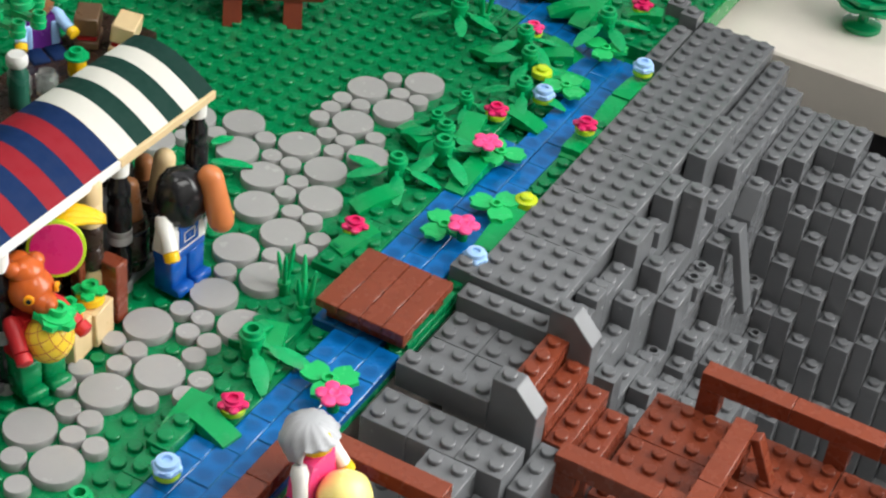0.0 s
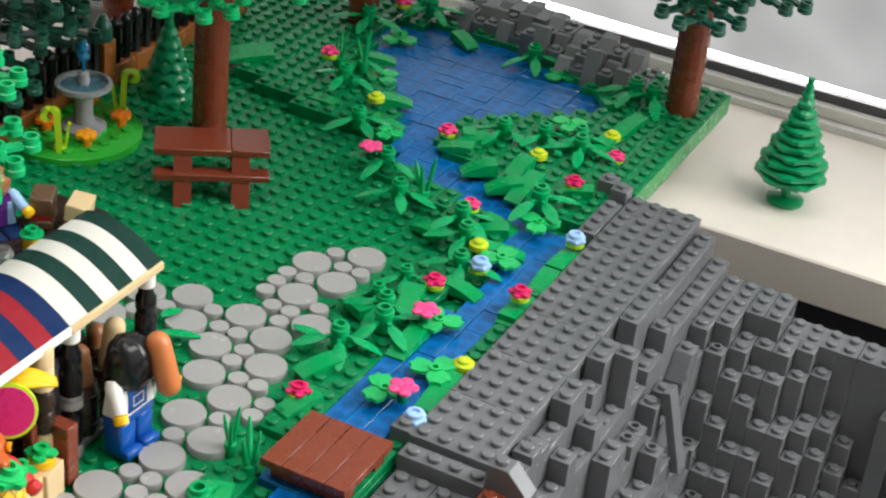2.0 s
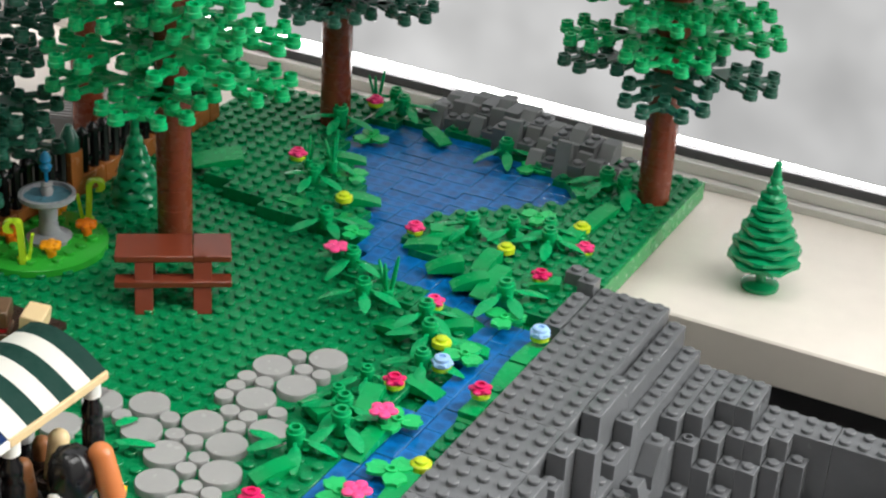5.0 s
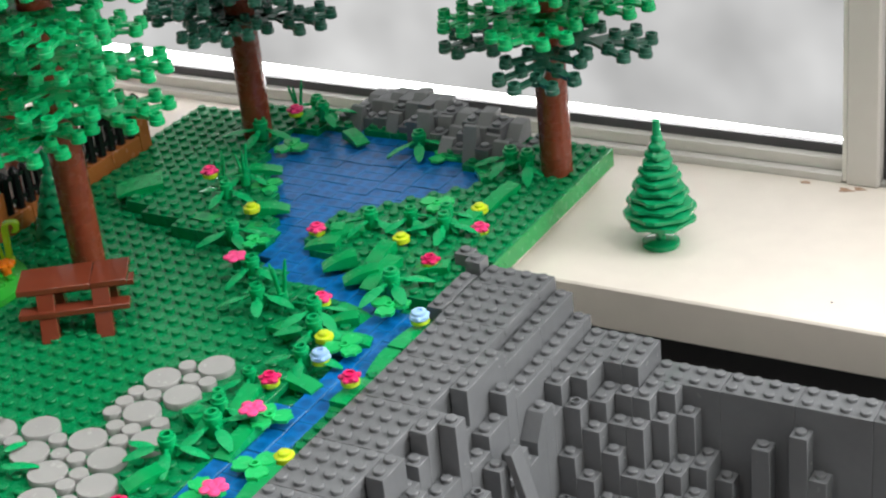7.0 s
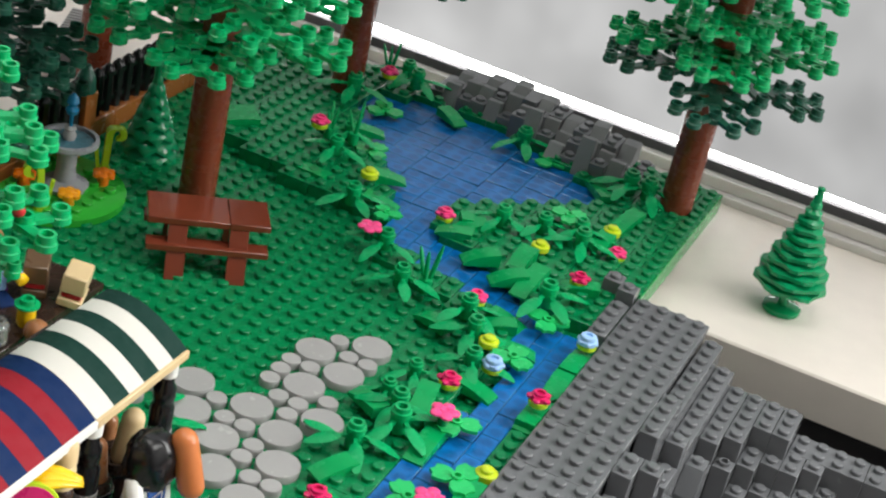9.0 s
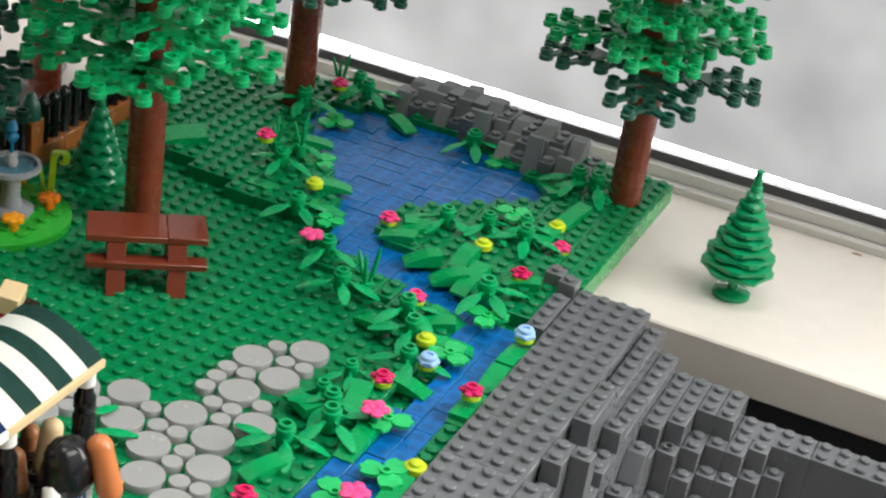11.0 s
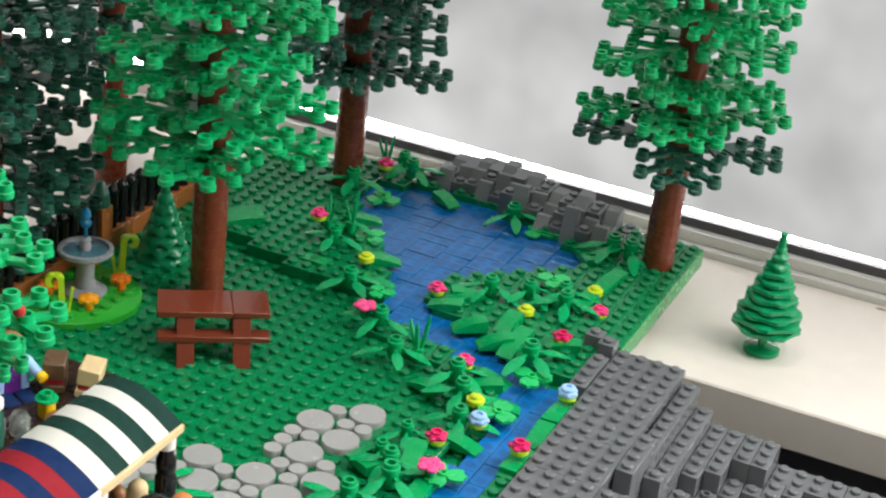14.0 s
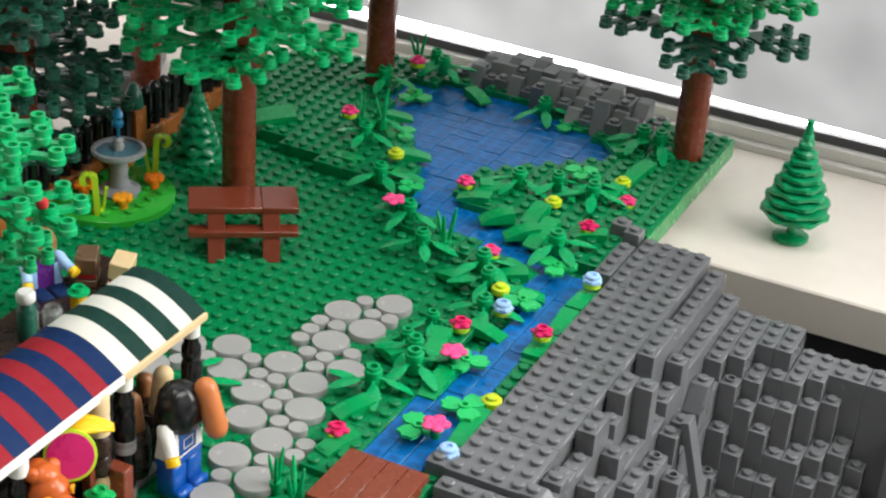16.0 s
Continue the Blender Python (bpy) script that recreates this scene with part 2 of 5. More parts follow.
def add_box(bm, x0, y0, z0, x1, y1, z1, mi=0, bevel=0.0):
    v = [bm.verts.new(p) for p in ((x0, y0, z0), (x1, y0, z0), (x1, y1, z0), (x0, y1, z0), (x0, y0, z1), (x1, y0, z1), (x1, y1, z1), (x0, y1, z1))]
    fs = [bm.faces.new([v[i] for i in q]) for q in ((3, 2, 1, 0), (4, 5, 6, 7), (0, 1, 5, 4), (1, 2, 6, 5), (2, 3, 7, 6), (3, 0, 4, 7))]
    for fc in fs:
        fc.material_index = mi
    if bevel:
        es = list({e for fc in fs for e in fc.edges})
        r = bmesh.ops.bevel(bm, geom=es, offset=bevel, segments=1, affect="EDGES", clamp_overlap=True)
        for fc in r["faces"]:
            fc.material_index = mi
    return fs


def add_lathe(bm, prof, n=12, m=None, mi=0, cap=True):
    """Turns a profile of (radius, height) about z."""
    m = m or Matrix.Identity(4)
    rings = []
    for r, z in prof:
        rings.append([bm.verts.new(m @ Vector((r * math.cos(2 * math.pi * k / n), r * math.sin(2 * math.pi * k / n), z))) for k in range(n)])
    for a, b in zip(rings, rings[1:]):
        for k in range(n):
            bm.faces.new((a[k], a[(k + 1) % n], b[(k + 1) % n], b[k])).material_index = mi
    if cap:
        bm.faces.new(list(reversed(rings[0]))).material_index = mi
        bm.faces.new(rings[-1]).material_index = mi
    return rings


def add_stud(bm, x, y, z, n=12, mi=0, r=STUD_R, h=STUD_H):
    add_lathe(bm, [(r, z), (r, z + h - 0.04), (r - 0.04, z + h)], n, Matrix.Translation((x, y, 0)), mi)


def add_hollow_stud(bm, x, y, z, n=10, mi=0, r=STUD_R, h=0.3, m=None):
    m = (m or Matrix.Identity(4)) @ Matrix.Translation((x, y, z))
    add_lathe(bm, [(r, 0), (r, h), (r * 0.62, h), (r * 0.58, h * 0.45)], n, m, mi)


def add_prism(bm, outline, z0, z1, m=None, mi=0):
    m = m or Matrix.Identity(4)
    lo = [bm.verts.new(m @ Vector((x, y, z0))) for x, y in outline]
    hi = [bm.verts.new(m @ Vector((x, y, z1))) for x, y in outline]
    n = len(outline)
    bm.faces.new(list(reversed(lo))).material_index = mi
    bm.faces.new(hi).material_index = mi
    for k in range(n):
        bm.faces.new((lo[k], lo[(k + 1) % n], hi[(k + 1) % n], hi[k])).material_index = mi


def brick_mesh(nx, ny, h, mat, studs=True, name="brick", n=10):
    """A toy brick, corner at the origin, top at z = 0, hanging down by h."""
    bm = bm_new()
    add_box(bm, 0.012, 0.012, -h, nx - 0.012, ny - 0.012, 0, 0, 0.03)
    if studs:
        for i in range(nx):
            for j in range(ny):
                add_stud(bm, i + 0.5, j + 0.5, 0, n)
    return mesh_of(name, bm, mat, 41)


CACHE = {}


def brick(nx, ny, h, mat, parent, x, y, z, studs=True, name="brick", rz=0, label=""):
    """One brick whose top face lies at z and whose lower corner lies at x, y."""
    key = (nx, ny, h, mat.name, studs, name)
    if key not in CACHE:
        CACHE[key] = brick_mesh(nx, ny, h, mat, studs, name)
    return part(name, CACHE[key], mat, parent, label, at(x, y, z, 0, 0, rz))


# ---- the room round the sill ----
def slab(name, x0, y0, z0, x1, y1, z1, mat, label, category, bevel=0.0, kind="structure"):
    bm = bm_new()
    add_box(bm, x0, y0, z0, x1, y1, z1, 0, bevel)
    ob = part(name, bm, mat, None, "", None, 35)
    return tagged(ob, label, category, "", kind)


SILL_Z = -1.4
WALL_Y = 46.9
slab("sill", -110, 30.0, SILL_Z - 2.75, 110, WALL_Y, SILL_Z, SILL, "deep white painted window sill with small chips", "window sill", 0.12)
slab("table", -110, -40, SILL_Z - 4.2, -0.5, 29.2, -0.45, SILL, "white table top under the toy landscape", "table", 0.1)
slab("plinth", -60, 29.3, SILL_Z, -0.7, 42.7, -0.42, SILL, "white board under the green baseplate", "board", 0.05)
slab("cabinet", -0.4, 31.2, -95, 110, 46, SILL_Z - 2.8, DARK, "dark cabinet front under the window sill", "cabinet")
slab("wall_window", -250, WALL_Y, -95, 250, WALL_Y + 12, SILL_Z + 0.2, ROOM, "plain painted wall below the window", "wall")
slab("table_base", -108, -38, -95, -2, 28, SILL_Z - 4.21, SILL, "white painted cabinet carrying the table top", "cabinet")
slab("pit_base", 1, -29, -95, 44, 26.6, -22.0, DARK, "dark stand under the grey rock", "stand")
slab("wall_west", -262, -400, -95, -250, WALL_Y + 12, 236, ROOM, "plain light wall of the room", "wall")
slab("wall_east", 250, -400, -95, 262, WALL_Y + 12, 236, ROOM, "plain light wall of the room", "wall")
slab("wall_south", -262, -412, -95, 262, -400, 236, ROOM, "plain light wall of the room", "wall")
slab("floor", -262, -412, -101, 262, WALL_Y + 12, -95, FLOORM, "grey tiled floor of the room", "floor")
slab("ceiling", -262, -412, 236, 262, WALL_Y + 12, 244, ROOM, "plain white ceiling", "ceiling")
slab("wall_pier", 231.6, WALL_Y, SILL_Z + 0.2, 250, WALL_Y + 12, 150, ROOM, "plain painted wall beside the window", "wall")
slab("wall_lintel", -250, WALL_Y, 150, 250, WALL_Y + 12, 236, ROOM, "plain painted wall above the window", "wall")


def window(name, x0, x1, gap, label):
    """Frame rails, a bright gap and a pale blind that hangs inside the frame."""
    w = empty(name, at((x0 + x1) / 2, WALL_Y, SILL_Z))
    h = (x1 - x0) / 2
    bm = bm_new()
    add_box(bm, -h, -0.3, 0, h, 1.2, 0.55, 0, 0.06)
    part("bottom_rail", bm, FRAME, w)
    bm = bm_new()
    add_box(bm, -h, 0.25, 0.56, h, 1.6, 1.4, 0, 0.08)
    part("sash_rail", bm, FRAME, w)
    if gap:
        bm = bm_new()
        add_box(bm, -h, 0.8, 1.41, h, 1.5, 2.05, 0, 0.05)
        part("seal", bm, SEAL, w, "dark rubber seal")
        bm = bm_new()
        add_box(bm, -h, 1.7, 1.41, h, 1.9, 7.0)
        part("light_gap", bm, GAP, w, "bright strip of daylight under the blind")
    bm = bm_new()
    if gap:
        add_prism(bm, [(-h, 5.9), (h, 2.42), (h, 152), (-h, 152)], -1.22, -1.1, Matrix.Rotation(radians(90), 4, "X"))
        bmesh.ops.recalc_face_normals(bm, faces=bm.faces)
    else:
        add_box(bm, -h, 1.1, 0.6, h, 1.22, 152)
    part("blind", bm, BLIND if gap else BLIND_2, w, "pale grey blind with its own glow for the daylight behind it")
    return tagged(w, label, "window", "", "structure")


window("window_1", -250, 13.5, True, "window with a pale blind and a bright gap below it")
window("window_2", 16.4, 23.4, False, "window with a pale blind beside a white post")
slab("window_post", 13.8, WALL_Y - 0.45, SILL_Z, 15.8, WALL_Y + 6, 150, FRAME, "white painted window post", "window frame", 0.12)
slab("window_bead", 13.5, WALL_Y - 0.2, SILL_Z + 0.1, 13.78, WALL_Y + 5, 150, WHITE, "narrow white bead along the window post", "window frame", 0.04)
slab("post_gap", 15.8, WALL_Y + 0.6, SILL_Z, 16.4, WALL_Y + 5, 150, DARK, "dark gap beside the window post", "window frame")


bright = empty("window_3", at(127.5, WALL_Y + 0.5, 72.5))
for x0, z0, x1, z1 in ((-104, -74, 104, -70), (-104, 70, 104, 77), (-104, -69.9, -101.5, 69.9), (101.5, -69.9, 104, 69.9)):
    bm = bm_new()
    add_box(bm, x0, -0.8, z0, x1, 4, z1, 0, 0.3)
    part("window_frame", bm, FRAME, bright)
bm = bm_new()
add_box(bm, -101.4, 1.0, -69.9, 101.4, 1.6, 69.9)
part("pane", bm, SKYLIGHT, bright)
tagged(bright, "white framed window with bright daylight behind it", "window", "", "structure")


for cx, cy, cr in ((11.45, 46.1, 0.42), (14.0, 45.75, 0.62), (14.75, 46.1, 0.5), (17.43, 32.34, 0.08)):
    bm = bm_new()
    add_prism(bm, [(cr * (0.7 + 0.3 * math.sin(5 * k + cx)) * math.cos(k), 0.6 * cr * (0.7 + 0.3 * math.cos(3 * k)) * math.sin(k)) for k in (0, 0.8, 1.6, 2.4, 3.2, 4.0, 4.8, 5.6)], 0.0, 0.03)
    tagged(part("paint_flake", bm, BARE_WOOD if cr > 0.2 else DARK_BROWN, None, "", at(cx, cy, SILL_Z)), "small pale brown paint flake on the white sill", "flake", "flakes on the sill")


def ceiling_light(x, y):
    t = empty("ceiling_light", at(x, y, 236))
    bm = bm_new()
    add_box(bm, -76, -39, -2.2, 76, 39, 0, 0, 0.4)
    part("frame", bm, FRAME, t)
    bm = bm_new()
    add_box(bm, -74, -37, -2.6, 74, 37, -2.25)
    part("diffuser", bm, PANEL, t)
    tagged(t, "flat white ceiling light panel, switched on", "ceiling light", "ceiling lights")


ceiling_light(156, -25)
ceiling_light(-50, -19)

# ---- the green ground with its studs ----
STONES2 = [(-9, 13), (-11, 11), (-9, 10), (-10, 8), (-8, 6), (-11, 5), (-9, 4), (-14, 5), (-13, 3), (-11, 2), (-8, 2), (-10, 0), (-8, -1), (-9, -3), (-7, -4),
           (-8, -6), (-6, -7), (-9, -9), (-7, -11), (-8, -13), (-9, -16), (-7, -17), (-16, 4), (-16.4, 1.4)]
STONES1 = [(-10.5, 12.5), (-9.5, 11.5), (-8.5, 11.5), (-10.5, 9.5), (-11.5, 9.5), (-11.5, 8.5), (-11.5, 7.5), (-10.5, 6.5), (-9.5, 6.5), (-8.5, 7.5), (-9.5, 5.5),
           (-12.5, 4.5), (-11.5, 3.5), (-10.5, 3.5), (-9.5, 2.5), (-9.5, 1.5), (-8.5, 0.5), (-7.5, 0.5), (-6.5, -0.5), (-6.5, -1.5), (-7.5, -2.5), (-8.5, -4.5),
           (-8.5, -7.5), (-7.5, -7.5), (-7.5, -8.5), (-6.5, -8.5), (-6.5, -9.5), (-9.5, -10.5), (-8.5, -10.5), (-8.5, -11.5), (-9.5, -12.5), (-9.5, -13.5),
           (-8.5, -14.5), (-7.5, -14.5), (-7.5, -15.5), (-6.5, -15.5), (-8.5, -17.5), (-14.5, 3.5), (-15.5, 2.5), (-16.5, 4.5), (-6.5, -12.5), (-5.5, -10.5), (-5.5, -11.5), (-7.5, -18.5)]


SHORE = [(-4.05, -24), (-4.05, -13.1), (-3.1, -13), (-3.1, -5), (-4.05, -4.9), (-4.05, 8), (-3.6, 10), (-3.2, 14), (-3.9, 18.9), (-6.2, 20.7), (-8.6, 22.1), (-12.4, 22.8), (-14.2, 25.4), (-14.9, 27.6), (-16.4, 29.5),
         (-19, 32.7), (-21.4, 35.3), (-22.6, 38.2), (-21, 40.2), (-18, 41.6), (-14, 41), (-10.6, 39.8), (-7.4, 38.2), (-5, 36.6), (-8, 33), (-9.3, 31.7), (-12.2, 30), (-12.3, 26.8),
         (-10.2, 25.0), (-8.2, 24.1), (-4.6, 22.55), (-1.6, 21), (-0.95, 19), (-0.95, -4.6), (0.35, -5), (0.35, -24)]


def inside(x, y, poly):
    odd, n = False, len(poly)
    for k in range(n):
        (ax, ay), (bx, by) = poly[k], poly[(k + 1) % n]
        if (ay > y) != (by > y) and x < ax + (y - ay) * (bx - ax) / (by - ay):
            odd = not odd
    return odd


def water_at(x, y):
    """Whether the stream or the pond covers the stud cell at x, y."""
    return inside(x, y, SHORE)


LEFT_BANK = [(-26.4, 43), (-26.4, 29.5), (-25.4, 27), (-22.4, 25.7), (-19, 25.2), (-15, 24.6), (-13, 27), (-10, 44)]
RIGHT_BANK = [(0, 43), (0, 21.5), (-4, 21.8), (-9, 24), (-12, 27), (-11, 44)]


def raised_at(x, y):
    """Height of the green ground: the land round the pond stands two plates higher."""
    return 0.8 if inside(x, y, LEFT_BANK) or inside(x, y, RIGHT_BANK) else 0.0


covered = set()
for sx, sy in STONES2:
    for dx in (-1, 0):
        for dy in (-1, 0):
            covered.add((sx + dx, sy + dy))
for sx, sy in STONES1:
    covered.add((math.floor(sx), math.floor(sy)))
bm = bm_new()
add_box(bm, -32, -24, -0.4, 0, 43, 0, 0, 0.02)
for i in range(-32, 0):
    for j in range(-24, 43):
        x, y = i + 0.5, j + 0.5
        if (i, j) in covered or water_at(x, y) or raised_at(x, y) > 0:
            continue
        add_stud(bm, x, y, 0, 10)
ground = tagged(part("ground", bm, GREEN, None), "green studded toy baseplate", "ground", "", "structure")

pond_bank = tagged(empty("pond_bank"), "raised green studded plates round the pond", "ground", "", "structure")
left = {(i, j) for i in range(-32, 0) for j in range(20, 43) if raised_at(i + 0.5, j + 0.5) > 0 and not water_at(i + 0.5, j + 0.5) and not (i == -1 and j < 27)}
while left:
    i, j = min(left)
    best = (1, 1)
    for nx, ny in ((2, 1), (1, 2), (2, 2), (2, 4), (4, 2), (4, 4), (4, 8), (8, 4), (6, 6), (8, 8)):
        if all((i + a, j + b) in left for a in range(nx) for b in range(ny)):
            best = (nx, ny)
    brick(best[0], best[1], 0.79, GREEN, pond_bank, i, j, 0.8, name="plate")
    left -= {(i + a, j + b) for a in range(best[0]) for b in range(best[1])}
# added thin strip whose lighter green paints the light on the plates' +x side
bm = bm_new()
add_box(bm, 0.004, 21.6, -0.4, 0.08, 43, 0.8, 0, 0.02)
tagged(part("bank_edge", bm, GREEN_LIT_EDGE, None), "thin added strip, lighter green for the light on the raised plates' outer edge", "ground", "", "structure")
# water tiles
water = tagged(empty("water"), "clear blue plastic tiles of a stream and a pond", "water", "", "structure")
tile_w = {}
for ln in (1, 2):
    bm = bm_new()
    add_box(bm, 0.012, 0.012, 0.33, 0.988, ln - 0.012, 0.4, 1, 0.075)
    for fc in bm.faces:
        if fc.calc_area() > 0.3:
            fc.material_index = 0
    tile_w[ln] = mesh_of("water_tile", bm, [WATER, WATER_RIM_GLINT], 20)
bed = bm_new()
for i in range(-24, 2):
    for j in range(-24, 43):
        if water_at(i + 0.5, j + 0.5):
            add_box(bed, i, j, 0.01, i + 1, j + 1, 0.33)
part("bed", bed, WATER_BED, water)
wet = {(i, j) for i in range(-24, 2) for j in range(-24, 43) if water_at(i + 0.5, j + 0.5)}
rnd = random.Random(4)
for i, j in sorted(wet):
    if (i, j) not in wet:
        continue
    across = j > 26
    other = (i + 1, j) if across else (i, j + 1)
    ln = 2 if other in wet and (j > 26 and i % 2 == 0 or j <= 26 and (i + j) % 2 == 0) else 1
    m = at(i, j + 1, rnd.uniform(-0.015, 0.015), rnd.uniform(-1.6, 1.6), rnd.uniform(-1.6, 1.6), -90) if across and ln == 2 else at(i, j, rnd.uniform(-0.015, 0.015), rnd.uniform(-1.2, 1.2), rnd.uniform(-1.2, 1.2), 0)
    part("tile", tile_w[ln], WATER, water, "", m)
    wet.discard((i, j))
    if ln == 2:
        wet.discard(other)

# ---- stepping stones ----
stone_mesh = {}
for r in (0.5, 1.0):
    bm = bm_new()
    add_lathe(bm, [(r - 0.035, 0.0), (r - 0.02, 0.34), (r - 0.05, 0.4)], 28 if r > 0.6 else 20)
    stone_mesh[r] = mesh_of("stepping_stone", bm, STONE, 30)
for lst, r in ((STONES2, 1.0), (STONES1, 0.5)):
    for sx, sy in lst:
        ob = part("stepping_stone", stone_mesh[r], STONE, None, "", at(sx, sy, 0))
        tagged(ob, "large round light grey tile on the green ground" if r > 0.6 else "small round light grey tile on the green ground", "paving stone", "stepping stones of the path")

# ---- plank bridge ----
plank_bridge = tagged(empty("plank_bridge", at(-3.92, -5.05, 0.22)), "small reddish brown plank bridge over the blue stream", "bridge")
for k in range(4):
    bm = bm_new()
    add_box(bm, k * 1.0 + 0.015, 0, 0.86, k * 1.0 + 0.985, 4.05, 1.24, 0, 0.03)
    part("plank", bm, BROWN, plank_bridge)
for y0 in (0.4, 2.9):
    bm = bm_new()
    add_box(bm, 0.3, y0, 0.2, 3.8, y0 + 0.8, 0.85, 0, 0.03)
    part("bearer", bm, BROWN, plank_bridge)

# ---- picnic table ----
picnic = tagged(empty("picnic_table", at(-19.61, 14.94, 0, 0, 0, 34)), "glossy reddish brown picnic table with a bench along each side", "table")
for x0, x1 in ((-3, 0.99), (1.01, 3)):
    bm = bm_new()
    add_box(bm, x0, -1.34, 2.54, x1, 1.34, 2.88, 0, 0.035)
    part("tabletop", bm, BROWN_GLOSS, picnic)
for side in (-1, 1):
    bm = bm_new()
    add_box(bm, -3, -0.48, 0, 3, 0.48, 0.34, 0, 0.035)
    part("seat", bm, BROWN_GLOSS, picnic, "", at(0, side * 1.4, 1.33))
for x in (-1.5, 1.5):
    for side in (-1, 1):
        bm = bm_new()
        add_prism(bm, [(-2.32, 0), (-1.5, 0), (-0.85, 2.53), (-1.3, 2.53)], x - 0.47, x + 0.47, Matrix(((0, 0, 1, 0), (1, 0, 0, 0), (0, 1, 0, 0), (0, 0, 0, 1))))
        bmesh.ops.recalc_face_normals(bm, faces=bm.faces)
        bmesh.ops.bevel(bm, geom=bm.edges[:], offset=0.03, segments=1, affect="EDGES")
        part("leg", bm, BROWN_GLOSS, picnic, "", pose(0, 0, 0, 0, 0, 0 if side < 0 else 180), smooth=20)
    bm = bm_new()
    add_box(bm, x - 0.4, -1.2, 2.2, x + 0.4, 1.2, 2.53, 0, 0.02)
    part("cross_brace", bm, BROWN_GLOSS, picnic)


# ---- trees ----
def leaf_mesh(mat):
    """One flat moulded leaf sprig: twigs that fork from a stem, each ending in a hollow stud."""
    bm = bm_new()
    tips = [(1, 1), (1, -1), (2, 2), (2, -2), (3, 1), (3, -1), (4, 2), (4, -2), (4, 0), (5, 1), (5, -1)]
    for x, y in tips:
        m = Matrix.Translation((x, y, 0.0))
        add_lathe(bm, [(0.28, -0.28), (0.4, -0.2), (0.4, 0.06), (0.34, 0.1), (0.34, 0.42), (0.22, 0.42), (0.2, 0.16)] if x + abs(y) > 3.5 else
                  [(0.2, -0.2), (0.33, -0.14), (0.33, 0.1), (0.3, 0.12), (0.3, 0.38), (0.19, 0.38), (0.18, 0.16)], 12, m)

    def bar(a, b, w):
        d = Vector((b[0] - a[0], b[1] - a[1], 0))
        n = Vector((-d.y, d.x, 0)).normalized() * w * 1.9
        a, b = Vector((*a, 0)), Vector((*b, 0))
        pts = [a + n, a - n, b - n * 0.75, b + n * 0.75]
        add_prism(bm, [(p.x, p.y) for p in pts], -0.08, 0.12)

    for a, b, w in (((0, 0), (4, 0), 0.2), ((0, 0), (1, 1), 0.15), ((0, 0), (1, -1), 0.15), ((0.9, 0), (2, 2), 0.16), ((0.9, 0), (2, -2), 0.16), ((2, 0), (3, 1), 0.16), ((2, 0), (3, -1), 0.16),
                    ((3, 1), (4, 2), 0.14), ((3, -1), (4, -2), 0.14), ((3.8, 0), (5, 1), 0.14), ((3.8, 0), (5, -1), 0.14)):
        bar(a, b, w)
    return mesh_of("leaf_sprig", bm, mat, 40)


LEAVES = {"green": leaf_mesh(LEAF), "dark": leaf_mesh(GREEN_DARK)}
bm = bm_new()
add_lathe(bm, [(0.955, 0), (0.975, 0.015), (0.975, 1.185), (0.955, 1.2)], 24)
TRUNK = mesh_of("trunk_piece", bm, BROWN, 35)


def tree(x, y, z, trunk_h, tiers, seed, label):
    """tiers: (height, colour, sprigs, reach) from the lowest up."""
    rnd = random.Random(seed)
    t = tagged(empty("tree", at(x, y, z)), label, "tree", "trees of the toy garden")
    for k in range(round(trunk_h / 1.2)):
        part("trunk_piece", TRUNK, BROWN, t, "", at(0, 0, k * 1.2))
    for h, colour, count, reach, *turns in tiers:
        turn = rnd.uniform(0, 90)
        for k in range(count):
            a = turns[k] if turns else turn + k * 360 / count + rnd.uniform(-10, 10)
            m = Matrix.Rotation(radians(a), 4, "Z") @ Matrix.Translation((0.55 * U, rnd.uniform(-0.3, 0.3) * U, 0)) @ Matrix.Rotation(radians(rnd.uniform(-2, 6)), 4, "Y")
            ob = part("leaf_sprig", LEAVES[colour], None, t, "", Matrix.Translation((0, 0, (h + rnd.uniform(-0.28, 0.28)) * U)) @ m)
            ob.scale = (reach, reach, 1)
    return t


def crown(low, high, step, dark_below, reach=1.0, count=4):
    n = max(1, round((high - low) / step))
    return [(low + k * step, "dark" if k < dark_below else "green", count, reach * (0.94 if k % 2 else 1.04)) for k in range(n + 1)]


tree(-22.9, 19.7, 0, 25.2, [(10.0, "green", 4, 1.12, 20, 288, 212, 118)] + crown(12.1, 25, 2.1, 0, 1.1, 4), 3, "tall toy tree with a brown trunk and green leaf tiers")
tree(-1.75, 38.8, 0.8, 21, [(8.6, "dark", 4, 1.08, 193, 286, 14, 105)] + crown(10.6, 21, 2.05, 0, 1.04), 5, "toy tree with dark lower leaves and green upper tiers")
tree(-23.45, 38.15, 0.8, 21, [(8.7, "dark", 4, 1.06, 15, 110, 195, 290)] + crown(10.8, 21, 2.1, 9, 1.06), 7, "toy tree with dark green leaves behind the pond")
tree(-35.0, 27.7, -0.4, 21, crown(11.0, 21, 2.2, 20, 1.0, 3), 9, "toy tree with dark green leaves beyond the fence")
tree(-34.0, 14.0, -0.4, 20.4, crown(4.9, 20, 2.05, 20, 1.05, 4), 17, "toy tree with dark green leaves behind the fountain")
fruit_tree = tree(-20.9, -7.6, 0, 16.8, [(9.6, "green", 4, 0.8, 41, 128, 222, 318), (11.7, "green", 4, 1.08, 22, 115, 205, 295)] + crown(13.8, 16.2, 2.1, 0, 1.0, 4), 23, "tall toy tree with bright green leaves and red fruit")
